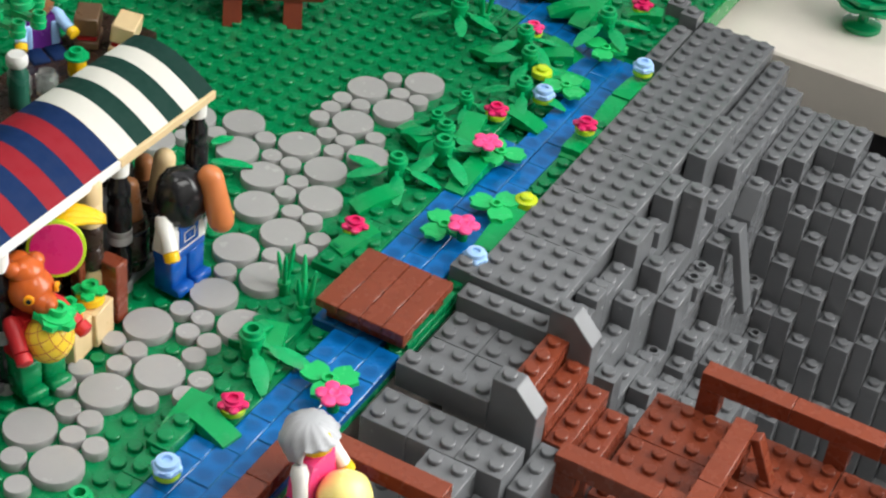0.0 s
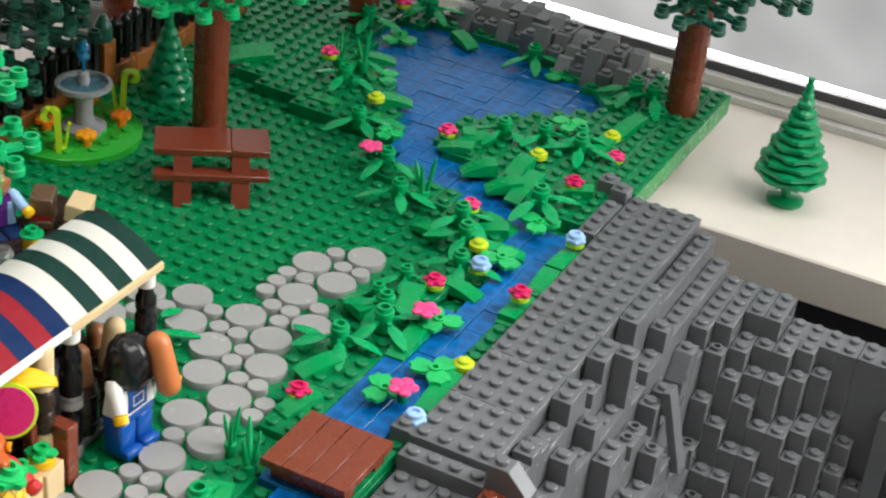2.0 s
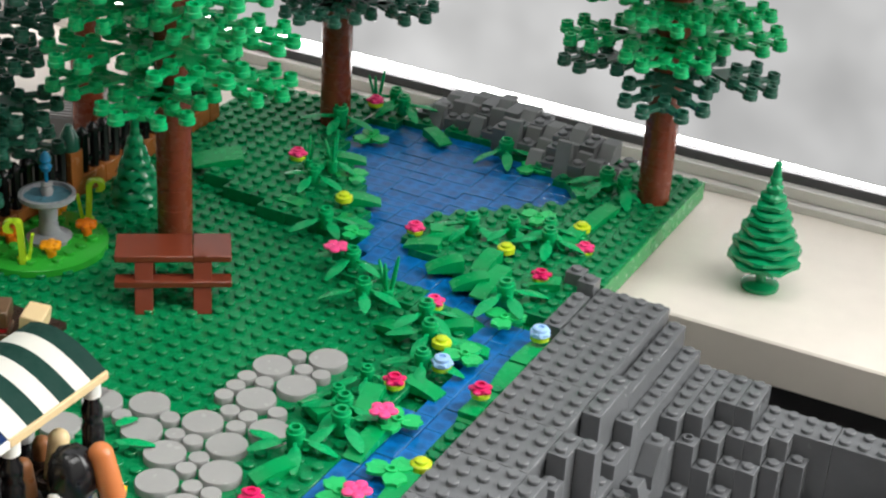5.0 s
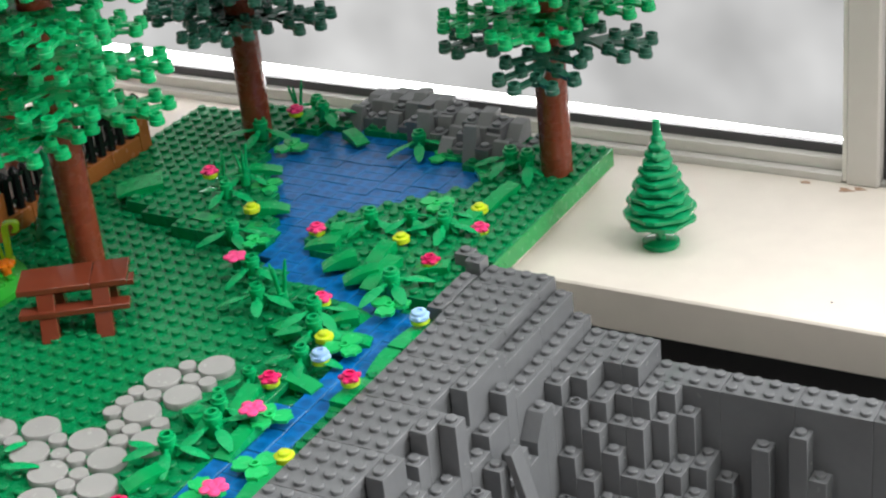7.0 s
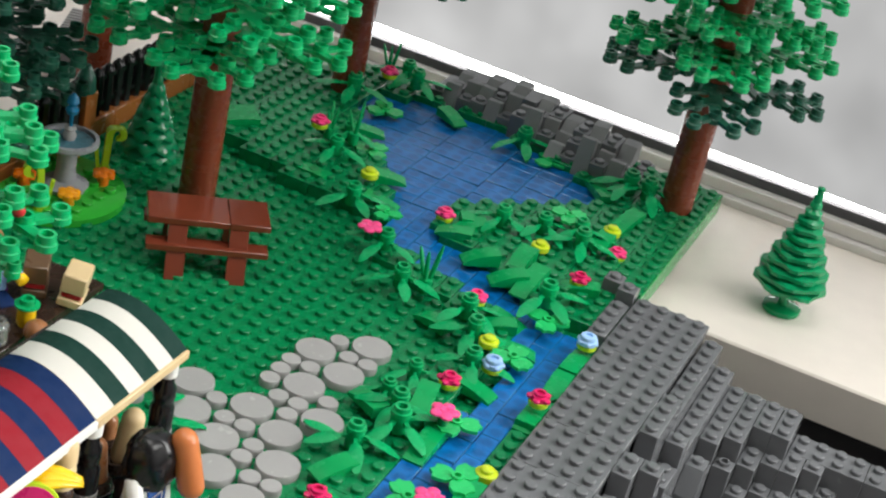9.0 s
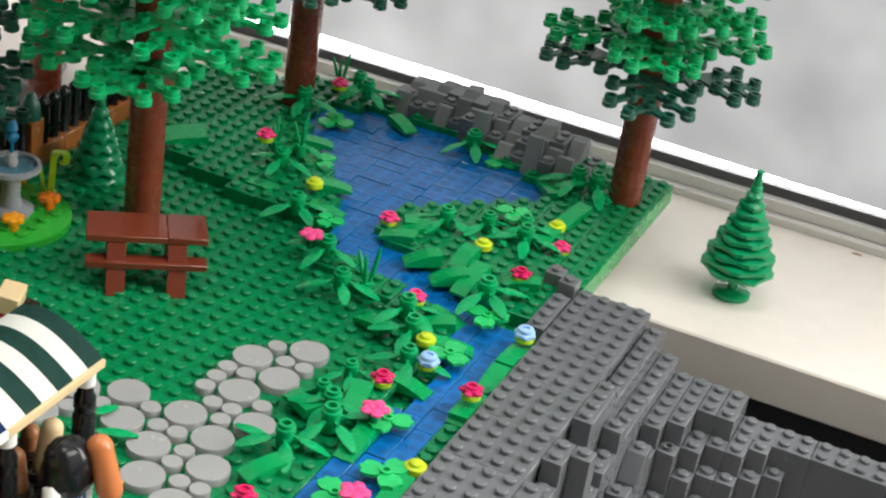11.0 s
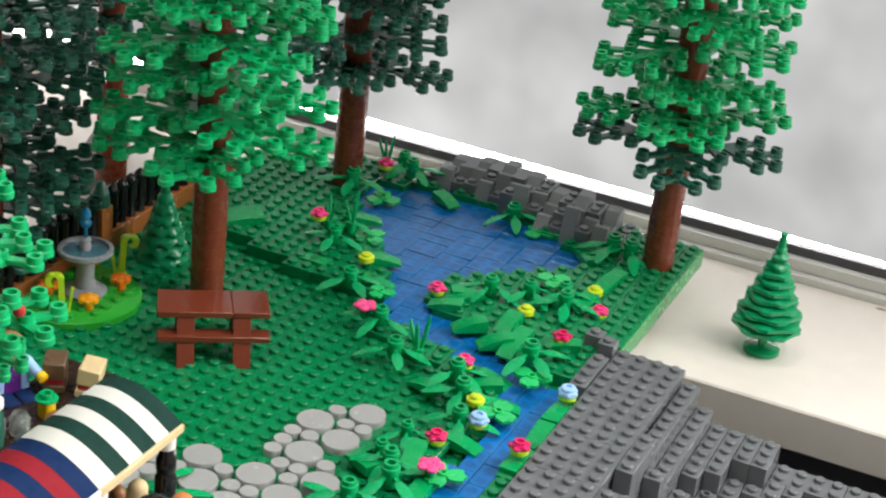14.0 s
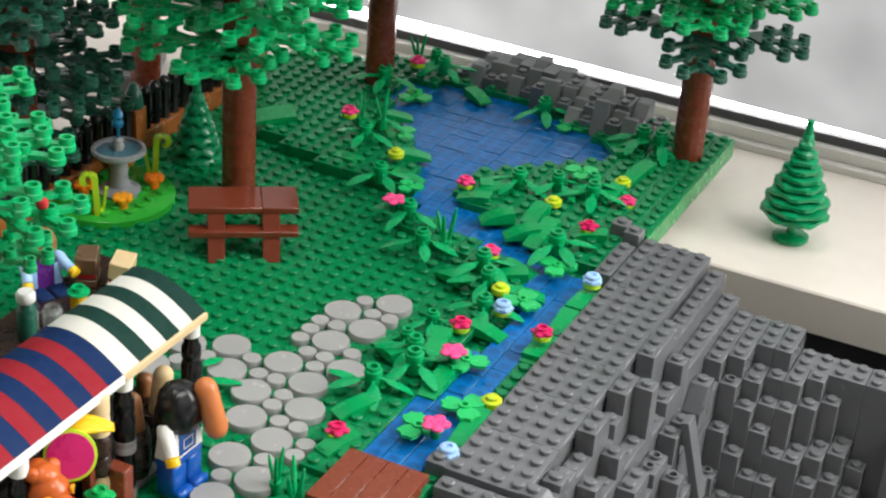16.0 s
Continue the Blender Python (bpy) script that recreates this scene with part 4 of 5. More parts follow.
for n, (kind, x, y, z, turn, s) in enumerate((
        ("fern", -12.75, 21.9, 0.4, 10, 1.0), ("fern", -10.5, 19.15, 0.4, 40, 1.0), ("fern", -6.6, 18.85, 0.4, 75, 1.0), ("fern", -5.5, 17.15, 0.4, 20, 1.0), ("fern", -16.3, 25.0, 0.6, 60, 1.0),
        ("fern", -19.5, 29.0, 1.0, 15, 0.9), ("fern", -19.8, 31.4, 1.0, 15, 0.9), ("fern", -22.6, 37.4, 1.0, 30, 1.1), ("fern", -20.0, 41.0, 1.2, 70, 1.0), ("fern", -21.0, 41.8, 1.2, 10, 1.0), ("fern", -12.0, 39.8, 0.5, 55, 1.05),
        ("fern", -4.6, 38.3, 0.9, 5, 1.1), ("fern", -3.4, 38.2, 0.9, 30, 1.1), ("fern", -8.85, 28.6, 0.8, 5, 1.0), ("fern", -6.75, 29.6, 0.8, 70, 0.95), ("fern", -4.4, 29.4, 0.8, 35, 1.0), ("fern", -3.7, 22.2, 0.8, -85, 1.1),
        ("fern", -5.7, 8.9, 0.4, 20, 0.95), ("fern", -6.1, 5.2, 0.4, 50, 1.0), ("fern", -5.0, 7.4, 0.5, 80, 1.05), ("fern", -4.45, 14.35, 0.5, 30, 0.95), ("fern", -4.65, -8.35, 0.4, -25, 1.1),
        ("fern", -4.7, -18.6, 0.4, 30, 1.0), ("fern", -4.9, 30.6, 0.8, 60, 0.95), ("fern", -6.5, 12.5, 0.0, 45, 0.8), ("fern", -6.8, 10.2, 0.0, 15, 0.8),
        ("reed", -4.5, -4.9, 0.0, 10, 1.0), ("reed", -9.45, 19.9, 0.2, 30, 1.0), ("reed", -19.2, 30.6, 1.2, 60, 0.9), ("reed", -20.6, 30.2, 1.2, 0, 0.8), ("reed", -22.0, 41.0, 1.2, 40, 0.9), ("reed", -6.0, -4.0, 0.0, 50, 0.8),
        ("clover", -13.7, 23.7, 1.5, 20, 0.7), ("clover", -9.9, 39.2, 0.5, 10, 0.9), ("clover", -5.9, 31.2, 1.5, 50, 0.9), ("clover", -20.3, 37.3, 0.7, 0, 1.0), ("clover", -18.2, 31.4, 0.8, 80, 0.9), ("clover", -2.9, 20.5, 0.9, 40, 0.95),
        ("clover", -3.05, 16.2, 0.8, 90, 0.95), ("clover", -3.0, 9.2, 0.8, 20, 0.95), ("clover", -1.3, 5.5, 0.75, 70, 0.98), ("clover", -2.4, 2.8, 0.8, 15, 0.95), ("clover", -1.2, -8.4, 0.9, 50, 0.98))):
    if kind == "fern":
        turn = turn - 300 if turn > 200 else turn - 10 if turn < 0 else -158 + 0.85 * turn
    plant(kind, x, y, z, turn, s, 1 + n % 3)


# ---- green slopes and plates of the banks ----
def slope_mesh(length, rise, width=1):
    """A curved slope brick one stud wide, along y."""
    bm = bm_new()
    n = 8
    out = [(0, 0)] + [(length * k / n, 0.12 + rise * math.cos(math.pi / 2 * k / n) ** 0.8) for k in range(n + 1)] + [(length, 0)]
    m = Matrix(((0, 0, 1, 0), (1, 0, 0, 0), (0, 1, 0, 0), (0, 0, 0, 1)))
    add_prism(bm, out, 0.02, width - 0.02, m)
    return mesh_of("slope", bm, GREEN_SLOPE, 50)


GREEN_SLOPE = plastic("smooth_green_plastic", (0.001, 0.31, 0.085), 0.22, 0.12, 0.25, 0.3)
SLOPES = {(ln, r, w): slope_mesh(ln, r, w) for ln in (2, 3, 4) for r in (0.4, 0.6) for w in (1, 2)}


def slope(x, y, z, turn, ln=3, r=0.4, w=1):
    ob = part("bank_slope", SLOPES[(ln, r, w)], None, None, "", at(x, y, z, 0, 0, turn))
    return tagged(ob, "smooth curved green slope brick on the bank", "slope brick", "slope bricks of the banks")


for x, y, z, turn, ln, r, w in ((-1.0, 11.4, 0.4, 0, 3, 0.4, 1), (0.0, 16.8, 0.4, 180, 2, 0.4, 1), (-1.0, 17.0, 0.4, 0, 3, 0.4, 1), (0.0, 5.9, 0.35, 180, 3, 0.4, 1), (0.0, 13.2, 0.4, 180, 2, 0.4, 1),
                                (-3.0, 8.75, 0.4, 180, 3, 0.4, 1), (-4.45, 13.35, 0.4, -96, 2, 0.4, 1), (-5.4, 9.0, 0.4, 0, 3, 0.4, 1), (-4.4, 17.4, 0.4, -70, 2, 0.4, 1), (-4.46, -11.84, 0.4, -100, 2, 0.4, 1), (-4.2, -11.5, 0.4, -179, 2, 0.4, 1),
                                (-4.2, -6.4, 0.4, 200, 3, 0.4, 1), (-5.7, 20.4, 0.3, -99, 2, 0.4, 1), (-7.05, 24.1, 0.8, 128, 2, 0.6, 1), (-5.05, 23.1, 0.8, 128, 2, 0.6, 1), (-5.75, 26.3, 0.8, 176, 2, 0.6, 1), (-4.49, 24.8, 0.8, 177, 3, 0.6, 1), (-8.97, 27.4, 0.8, 144, 2, 0.4, 1), (-1.7, 24.8, 0.8, 107, 2, 0.4, 1), (-3.9, 18.9, 0.4, 116, 2, 0.4, 1),
                                (-9.3, 25.3, 0.8, 102, 2, 0.4, 1), (-3.1, 31.8, 0.8, 179, 2, 0.4, 1), (-11.0, 27.6, 0.8, -60, 2, 0.4, 1), (-2.6, 35.6, 0.8, 170, 3, 0.4, 1), (-16.1, 26.6, 0.5, -86, 2, 0.4, 1),
                                (-24.4, 29.0, 0.8, 130, 3, 0.4, 2), (-20.6, 33.2, 0.8, -60, 2, 0.4, 1), (-17.0, 28.6, 0.8, -60, 2, 0.4, 1), (-17.4, 40.6, 0.6, -120, 2, 0.4, 1), (-18.6, 25.8, 0.5, 80, 3, 0.4, 1),
                                (-4.31, 0.83, 0.4, 159, 2, 0.4, 1), (-5.0, 3.6, 0.4, 150, 2, 0.4, 1), (-6.4, 7.6, 0.4, 60, 2, 0.4, 1), (-4.6, 11.0, 0.8, 190, 2, 0.4, 1), (-6.9, 16.4, 0.3, 70, 2, 0.4, 1), (-5.6, 36.0, 0.6, 40, 3, 0.4, 1)):
    slope(x, y, z, turn, ln, r, w)

banks = tagged(empty("bank"), "green studded plates along the stream", "ground", "", "structure")
for x, y, nx, ny, z in ((-6, -2, 2, 4, 0.4), (-6, 2, 2, 4, 0.4), (-6, 6, 2, 4, 0.4), (-5, 10, 1, 4, 0.8), (-6, 10, 1, 4, 0.4), (-5, 14, 1, 2, 0.4), (-6, 16, 2, 4, 0.4), (-8, 19, 2, 2, 0.4), (-1, 8.2, 1, 3, 0.45), (-1, 11.2, 1, 4, 0.4),
                        (-1, 15.2, 1, 4, 0.4), (-1, 0.6, 1, 4, 0.3), (-1, 4.6, 1, 4, 0.35), (-5, -16, 1, 4, 0.4), (-5, -12, 2, 4, 0.4), (-6, -8, 2, 3, 0.4), (-5, -20, 1, 4, 0.4), (-11, 20, 2, 2, 0.4), (-9, 20, 1, 2, 0.4), (-13, 21, 2, 2, 0.4), (-1, -4.4, 1, 4, 0.5), (-5, -14.6, 1, 2, 0.75)):
    brick(nx, ny, 0.4, GREEN, banks, x, y, z, name="plate")

for lx, ly, lz, ln, turn in ((-8.54, 5.2, 0.62, 1.75, 2), (-13.96, 2.33, 0.6, 1.23, 71), (-13.22, 1.26, 0.6, 1.85, 26)):
    bm = bm_new()
    blade(bm, ln, 0.3, 0.08, 0.1, Matrix.Identity(4), 0, 8)
    tagged(part("fallen_leaf", bm, GREEN_FERN, None, "", at(lx, ly, lz, 0, 2, turn), 45), "green toy leaf lying on a round grey stone", "toy leaf", "leaves on the path")

# ---- grey rocks behind the pond ----
pond_rocks = tagged(empty("pond_rocks", at(0, 0, 0.0)), "dark grey sloped bricks heaped behind the pond", "rock", "", "structure")
rnd = random.Random(21)


def steep_slope(h):
    """A steep slope brick, its slanted face towards -y, foot at z = 0."""
    bm = bm_new()
    add_prism(bm, [(0.02, 0), (0.98, 0), (0.98, h), (0.62, h), (0.02, 0.3)], 0.02, 0.98, Matrix(((0, 0, 1, 0), (1, 0, 0, 0), (0, 1, 0, 0), (0, 0, 0, 1))))
    bmesh.ops.recalc_face_normals(bm, faces=bm.faces)
    bmesh.ops.bevel(bm, geom=bm.edges[:], offset=0.025, segments=1, affect="EDGES")
    return mesh_of("slope_brick", bm, SLOPE_GREY, 15)


def gentle_slope():
    bm = bm_new()
    add_prism(bm, [(0.02, 0), (1.98, 0), (1.98, 1.2), (0.95, 1.2), (0.02, 0.25)], 0.02, 0.98, Matrix(((0, 0, 1, 0), (1, 0, 0, 0), (0, 1, 0, 0), (0, 0, 0, 1))))
    bmesh.ops.recalc_face_normals(bm, faces=bm.faces)
    bmesh.ops.bevel(bm, geom=bm.edges[:], offset=0.025, segments=1, affect="EDGES")
    return mesh_of("slope_brick", bm, SLOPE_GREY, 15)


STEEP = {h: steep_slope(h) for h in (1.2, 1.6, 2.4)}
GENTLE = gentle_slope()
FOOT = [(-19.6, 41.9), (-18.7, 41.55), (-15, 41.1), (-10.8, 39.7), (-8.9, 38.9), (-6.6, 38.6), (-4.6, 39.6)]


def foot_y(x):
    for (x0, y0), (x1, y1) in zip(FOOT, FOOT[1:]):
        if x <= x1:
            return y0 + (y1 - y0) * (x - x0) / (x1 - x0)
    return FOOT[-1][1]


# along the bank: front piece (s: steep slope, b: brick) and its height, heights of the second and the third row
HEAP = [("b", 0.8, 1.2, 1.2), ("s", 1.6, 1.8, 1.8), ("b", 0.9, 2.0, 2.1), ("b", 1.2, 2.2, 2.3), ("s", 1.6, 2.2, 2.5), ("b", 0.9, 2.4, 2.6), ("b", 1.6, 2.2, 2.7), ("s", 2.4, 2.5, 2.6), ("b", 1.2, 2.2, 2.5), ("s", 1.2, 1.9, 2.3), ("b", 0.8, 2.1, 2.5), ("s", 2.4, 2.2, 2.7), ("b", 1.2, 2.0, 2.5), ("s", 1.6, 1.7, 2.2), ("s", 1.2, 1.0, 1.1)]
for k, (shape, h, h2, h3) in enumerate(HEAP):
    x = -19.5 + k
    y = foot_y(x + 0.5) + 0.1 * (k % 3 - 1)
    if shape == "s":
        part("slope_brick", STEEP[h], ROCK, pond_rocks, "", at(x, y, 0.35, 0, 0, -6 + 2 * (k % 4)))
    else:
        brick(1, 1, 1.2, ROCK, pond_rocks, x, y + 0.35, 0.35 + h)
        brick(1, 1, 1.2, ROCK, pond_rocks, x, y + 0.35, h - 0.85, studs=False)
    if k % 3 == 1:
        brick(1, 1, 2.4, ROCK, pond_rocks, x, y + 1.25, h2 - 0.3)
    else:
        part("slope_brick", STEEP[2.4] if k % 3 else STEEP[1.6], ROCK, pond_rocks, "", at(x + 0.05, y + 1.05, h2 - (2.4 if k % 3 else 1.6), 0, 0, 5 * (k % 3) - 6))
    brick(1, 1, 1.2, ROCK, pond_rocks, x, y + 1.3, h2 - 1.3, studs=False)
    if k % 2:
        part("slope_brick", GENTLE, ROCK, pond_rocks, "", at(x, y + 2.05, h3 - 1.2, 0, 0, 3 * (k % 3) - 3))
    else:
        brick(1, 2, 1.2, ROCK, pond_rocks, x, y + 2.1, h3 - 0.25, studs=k > 7)
    brick(1, 1, 2.4, ROCK, pond_rocks, x, y + 2.2, h3 - 1.25, studs=False)

# ---- market stall ----


def arc_profile():
    return [(-11.0 - 2.75 * k / 10, 6.72 + 1.28 * math.sin(0.15 * k) ** 0.95) for k in range(15)]


def awning(y_from, widths, mats, rail_mat, name, label):
    """A bowed cloth roof; each stripe is a strip of its own across the bow."""
    t = empty(name, at(-11.0, y_from, 6.7))
    y = 0.0
    for k, w in enumerate(widths):
        bm = bm_new()
        prof = arc_profile()
        top = [(x + 11.0, z - 6.7) for x, z in prof]
        rings = []
        for yy in (y, y - w + 0.01):
            rings.append([bm.verts.new((px, yy, pz)) for px, pz in top] + [bm.verts.new((px - 0.02, yy, pz - 0.14)) for px, pz in reversed(top)])
        n = len(rings[0])
        for i in range(n):
            bm.faces.new((rings[0][i], rings[0][(i + 1) % n], rings[1][(i + 1) % n], rings[1][i]))
        bm.faces.new(rings[1])
        bm.faces.new(list(reversed(rings[0])))
        bmesh.ops.recalc_face_normals(bm, faces=bm.faces)
        part("stripe", bm, mats[k % len(mats)], t, "", None, 40)
        y -= w
    bm = bm_new()
    add_box(bm, -0.3, y, -0.36, 0.14, 0.02, 0.02, 0, 0.04)
    part("edge_beam", bm, rail_mat, t)
    bm = bm_new()
    add_box(bm, -4.5, y, -0.05, -4.2, 0.0, 0.3, 0, 0.04)
    part("back_beam", bm, rail_mat, t)
    return tagged(t, label, "awning", "awnings of the market stall")


awning(-1.95, [1.0, 1.0, 1.0, 1.0, 1.0, 1.15], [GREEN_CLOTH, WHITE_CLOTH], TAN, "awning", "bowed awning with bottle green and white stripes")
awning(-8.12, [1.0] * 11, [NAVY, RED_CLOTH], WHITE, "awning", "bowed awning with navy and red stripes, white edge")


def stall_post(x, y, low, label):
    t = empty("stall_post", at(x, y, low))
    h = 6.4 - low
    bm = bm_new()
    add_lathe(bm, [(0.5, 0), (0.5, 0.5), (0.42, 0.52)], 14)
    part("base", bm, STONE, t)
    bm = bm_new()
    add_lathe(bm, [(0.42, 0.5), (0.46, 0.8), (0.46, h * 0.3), (0.36, h * 0.34), (0.36, h * 0.46), (0.48, h * 0.48), (0.49, h * 0.64), (0.42, h * 0.66), (0.42, h * 0.7), (0.46, h * 0.71), (0.46, h * 0.78), (0.33, h * 0.82), (0.31, h - 0.6)], 16)
    shaft = part("shaft", bm, BLACK, t)
    bm = bm_new()
    add_lathe(bm, [(0.4, h * 0.37), (0.5, h * 0.38), (0.5, h * 0.42), (0.46, h * 0.43), (0.5, h * 0.44), (0.5, h * 0.475), (0.4, h * 0.48)], 14)
    part("collar", bm, STONE, shaft)
    bm = bm_new()
    add_lathe(bm, [(0.3, h - 0.85), (0.4, h - 0.8), (0.42, h - 0.1), (0.3, h)], 16)
    part("cap", bm, WHITE, t)
    tagged(t, label, "post", "posts of the market stall")


for px, py in ((-11.45, -2.4), (-11.45, -7.5), (-14.9, -2.8), (-14.9, -8.0), (-11.3, -14.6), (-11.3, -18.8)):
    stall_post(px, py, 0, "black turned stall post with pale collars")


def lathe_thing(name, prof, mat, m, label, category, n=16, group=""):
    bm = bm_new()
    add_lathe(bm, prof, n)
    ob = part(name, bm, mat, None, "", m, 45)
    return tagged(ob, label, category, group)


def capsule(r, ln):
    return [(r * math.sin(a), r - r * math.cos(a)) for a in (0.2, 0.6, 1.0, 1.4)] + [(r, r), (r, ln - r)] + [(r * math.cos(a), ln - r + r * math.sin(a)) for a in (0.3, 0.7, 1.1, 1.4)]


def thing_box(name, x0, y0, z0, x1, y1, z1, mat, label, category, bevel=0.05, turn=0, group="", studs=False):
    bm = bm_new()
    hx, hy = (x1 - x0) / 2, (y1 - y0) / 2
    add_box(bm, -hx, -hy, 0, hx, hy, z1 - z0, 0, bevel)
    if studs:
        for i in range(int(x1 - x0)):
            for j in range(int(y1 - y0)):
                add_stud(bm, -hx + i + 0.5, -hy + j + 0.5, z1 - z0)
    ob = part(name, bm, mat, None, "", at((x0 + x1) / 2, (y0 + y1) / 2, z0, 0, 0, turn))
    return tagged(ob, label, category, group)


# under the awning
thing_box("stall_floor", -17, -20.5, 0.21, -11.0, -2.2, 0.6, ROCK, "dark grey studless floor plate under the stall", "floor plate")
thing_box("stall_board", -16.4, -20.0, 0.6, -15.6, -2.6, 6.2, DARK_BROWN, "dark brown back board of the stall", "board")
thing_box("stall_counter", -13.6, -20.0, 0.6, -12.0, -9.2, 2.6, DARK_BROWN, "dark brown counter of the stall", "counter")
for k, (bx, by) in enumerate(((-11.6, -6.6), (-11.7, -5.0), (-12.9, -4.0))):
    t = tagged(empty("barrel", at(bx, by, 0.6)), "dark brown toy barrel under the awning", "barrel", "barrels of the stall")
    bm = bm_new()
    add_lathe(bm, [(0.62, 0), (0.72, 0.5), (0.74, 1.2), (0.72, 1.9), (0.62, 2.4), (0.5, 2.4), (0.5, 2.25)], 18)
    cask = part("cask", bm, DARK_BROWN, t)
    for hz in (0.45, 1.85):
        bm = bm_new()
        add_lathe(bm, [(0.72, hz), (0.765, hz + 0.02), (0.765, hz + 0.16), (0.72, hz + 0.18)], 18)
        part("hoop", bm, BLACK, cask)
lathe_thing("sausage", capsule(0.42, 2.6), NUT, at(-11.5, -6.5, 2.2, 4, -4, 0), "nut brown toy sausage standing in a barrel", "sausage")
lathe_thing("bread", capsule(0.45, 2.6), TAN, at(-11.6, -4.9, 2.6, -6, 6, 0), "tan toy bread roll standing in a barrel", "bread")
lathe_thing("sausage", capsule(0.4, 2.2), NUT, at(-12.9, -4.0, 1.9, 5, 5, 0), "nut brown toy sausage standing in a barrel", "sausage")

# melon slice, bananas, fruit posts
melon = tagged(empty("melon_slice", look((-10.85 * U, -11.95 * U, 5.1 * U), (-10.85 * U - 0.56, -11.95 * U + 0.75, 5.1 * U - 0.35))), "round cut melon with red flesh and green rind", "fruit")
bm = bm_new()
add_lathe(bm, [(1.02, 0), (1.07, 0.05), (1.07, 0.32), (0.97, 0.34)], 28)
rind = part("rind", bm, LIME, melon)
bm = bm_new()
add_lathe(bm, [(0.955, 0.335), (0.94, 0.37), (0.5, 0.38)], 28)
part("flesh", bm, MELON, rind)
bananas = tagged(empty("banana_bunch", at(-11.1, -10.85, 5.8, 0, 0, -48) @ Matrix.Diagonal((1.1, 0.85, 0.6, 1))), "bunch of yellow toy bananas under the awning", "fruit")
for k in range(3):
    bm = bm_new()
    rings = []
    for i in range(8):
        f = i / 7
        r = 0.26 * math.sin(math.pi * (0.12 + 0.78 * f)) ** 0.6
        c = Vector((0, -1.5 + 3.0 * f, 0.5 * math.sin(math.pi * f)))
        rings.append([bm.verts.new(c + Vector((r * math.cos(a), 0, r * math.sin(a)))) for a in [2 * math.pi * q / 8 for q in range(8)]])
    for a, b in zip(rings, rings[1:]):
        for q in range(8):
            bm.faces.new((a[q], b[q], b[(q + 1) % 8], a[(q + 1) % 8]))
    bm.faces.new(rings[0])
    bm.faces.new(list(reversed(rings[-1])))
    part("banana", bm, YELLOW, bananas, "", at(0.3 * k, 0, -0.12 * k, 0, 0, 10 * k - 10), 60)


def layered_post(x, y, tones, z0=0.6):
    t = tagged(empty("fruit_post", at(x, y, z0)), "stacked cream and brown round bricks of the stall", "post", "posts of the market stall")
    for k, mat in enumerate(tones):
        bm = bm_new()
        add_lathe(bm, [(0.42, k * 1.0), (0.49, k + 0.06), (0.49, k + 0.8), (0.4, k + 0.96)], 14)
        part("round_brick", bm, mat, t)


layered_post(-11.2, -9.6, (DARK_BROWN, TAN, DARK_BROWN, DARK_BROWN, TAN, TAN))
layered_post(-13.0, -9.0, (DARK_BROWN, DARK_BROWN, BLACK, STONE, BLACK, BLACK))


def crate(x, y, mat, top_mat, words):
    t = tagged(empty("crate", at(x, y, 0.21, 0, 0, 8) @ Matrix.Diagonal((1.08, 1.08, 0.8, 1))), words, "crate", "crates of the stall")
    bm = bm_new()
    add_box(bm, -0.6, -0.6, 0, 0.6, 0.6, 2.0, 0, 0.05)
    part("box", bm, mat, t)
    bm = bm_new()
    add_lathe(bm, [(0.42, 2.0), (0.52, 2.1), (0.5, 2.45), (0.3, 2.6)], 12)
    part("vegetable", bm, top_mat, t)
    bm = bm_new()
    add_hollow_stud(bm, 0, 0, 2.75, 10, 0, 0.3, 0.3)
    for k in range(4):
        m = Matrix.Rotation(radians(90 * k + 20), 4, "Z") @ Matrix.Translation((0.1, 0, 2.68))
        add_prism(bm, [(0.0, -0.22), (0.36, -0.24), (0.52, 0), (0.36, 0.24), (0.0, 0.22)], -0.06, 0.1, m)
    part("leaf", bm, GREEN_BRIGHT, t)


crate(-10.5, -11.9, TAN, ORANGE, "tan crate with a carrot and green leaves")
crate(-10.5, -10.6, TAN, YELLOW, "tan crate with a yellow turnip and green leaves")
crate(-11.6, -12.9, TAN, ORANGE, "tan crate with a carrot and green leaves")
thing_box("brown_box", -11.0, -9.6, 0.21, -10.0, -8.9, 3.0, BROWN, "upright reddish brown box in front of the stall", "box", 0.05)
thing_box("brown_box", -11.6, -10.4, 0.21, -11.1, -9.0, 3.2, BROWN, "upright reddish brown board in front of the stall", "box", 0.05)


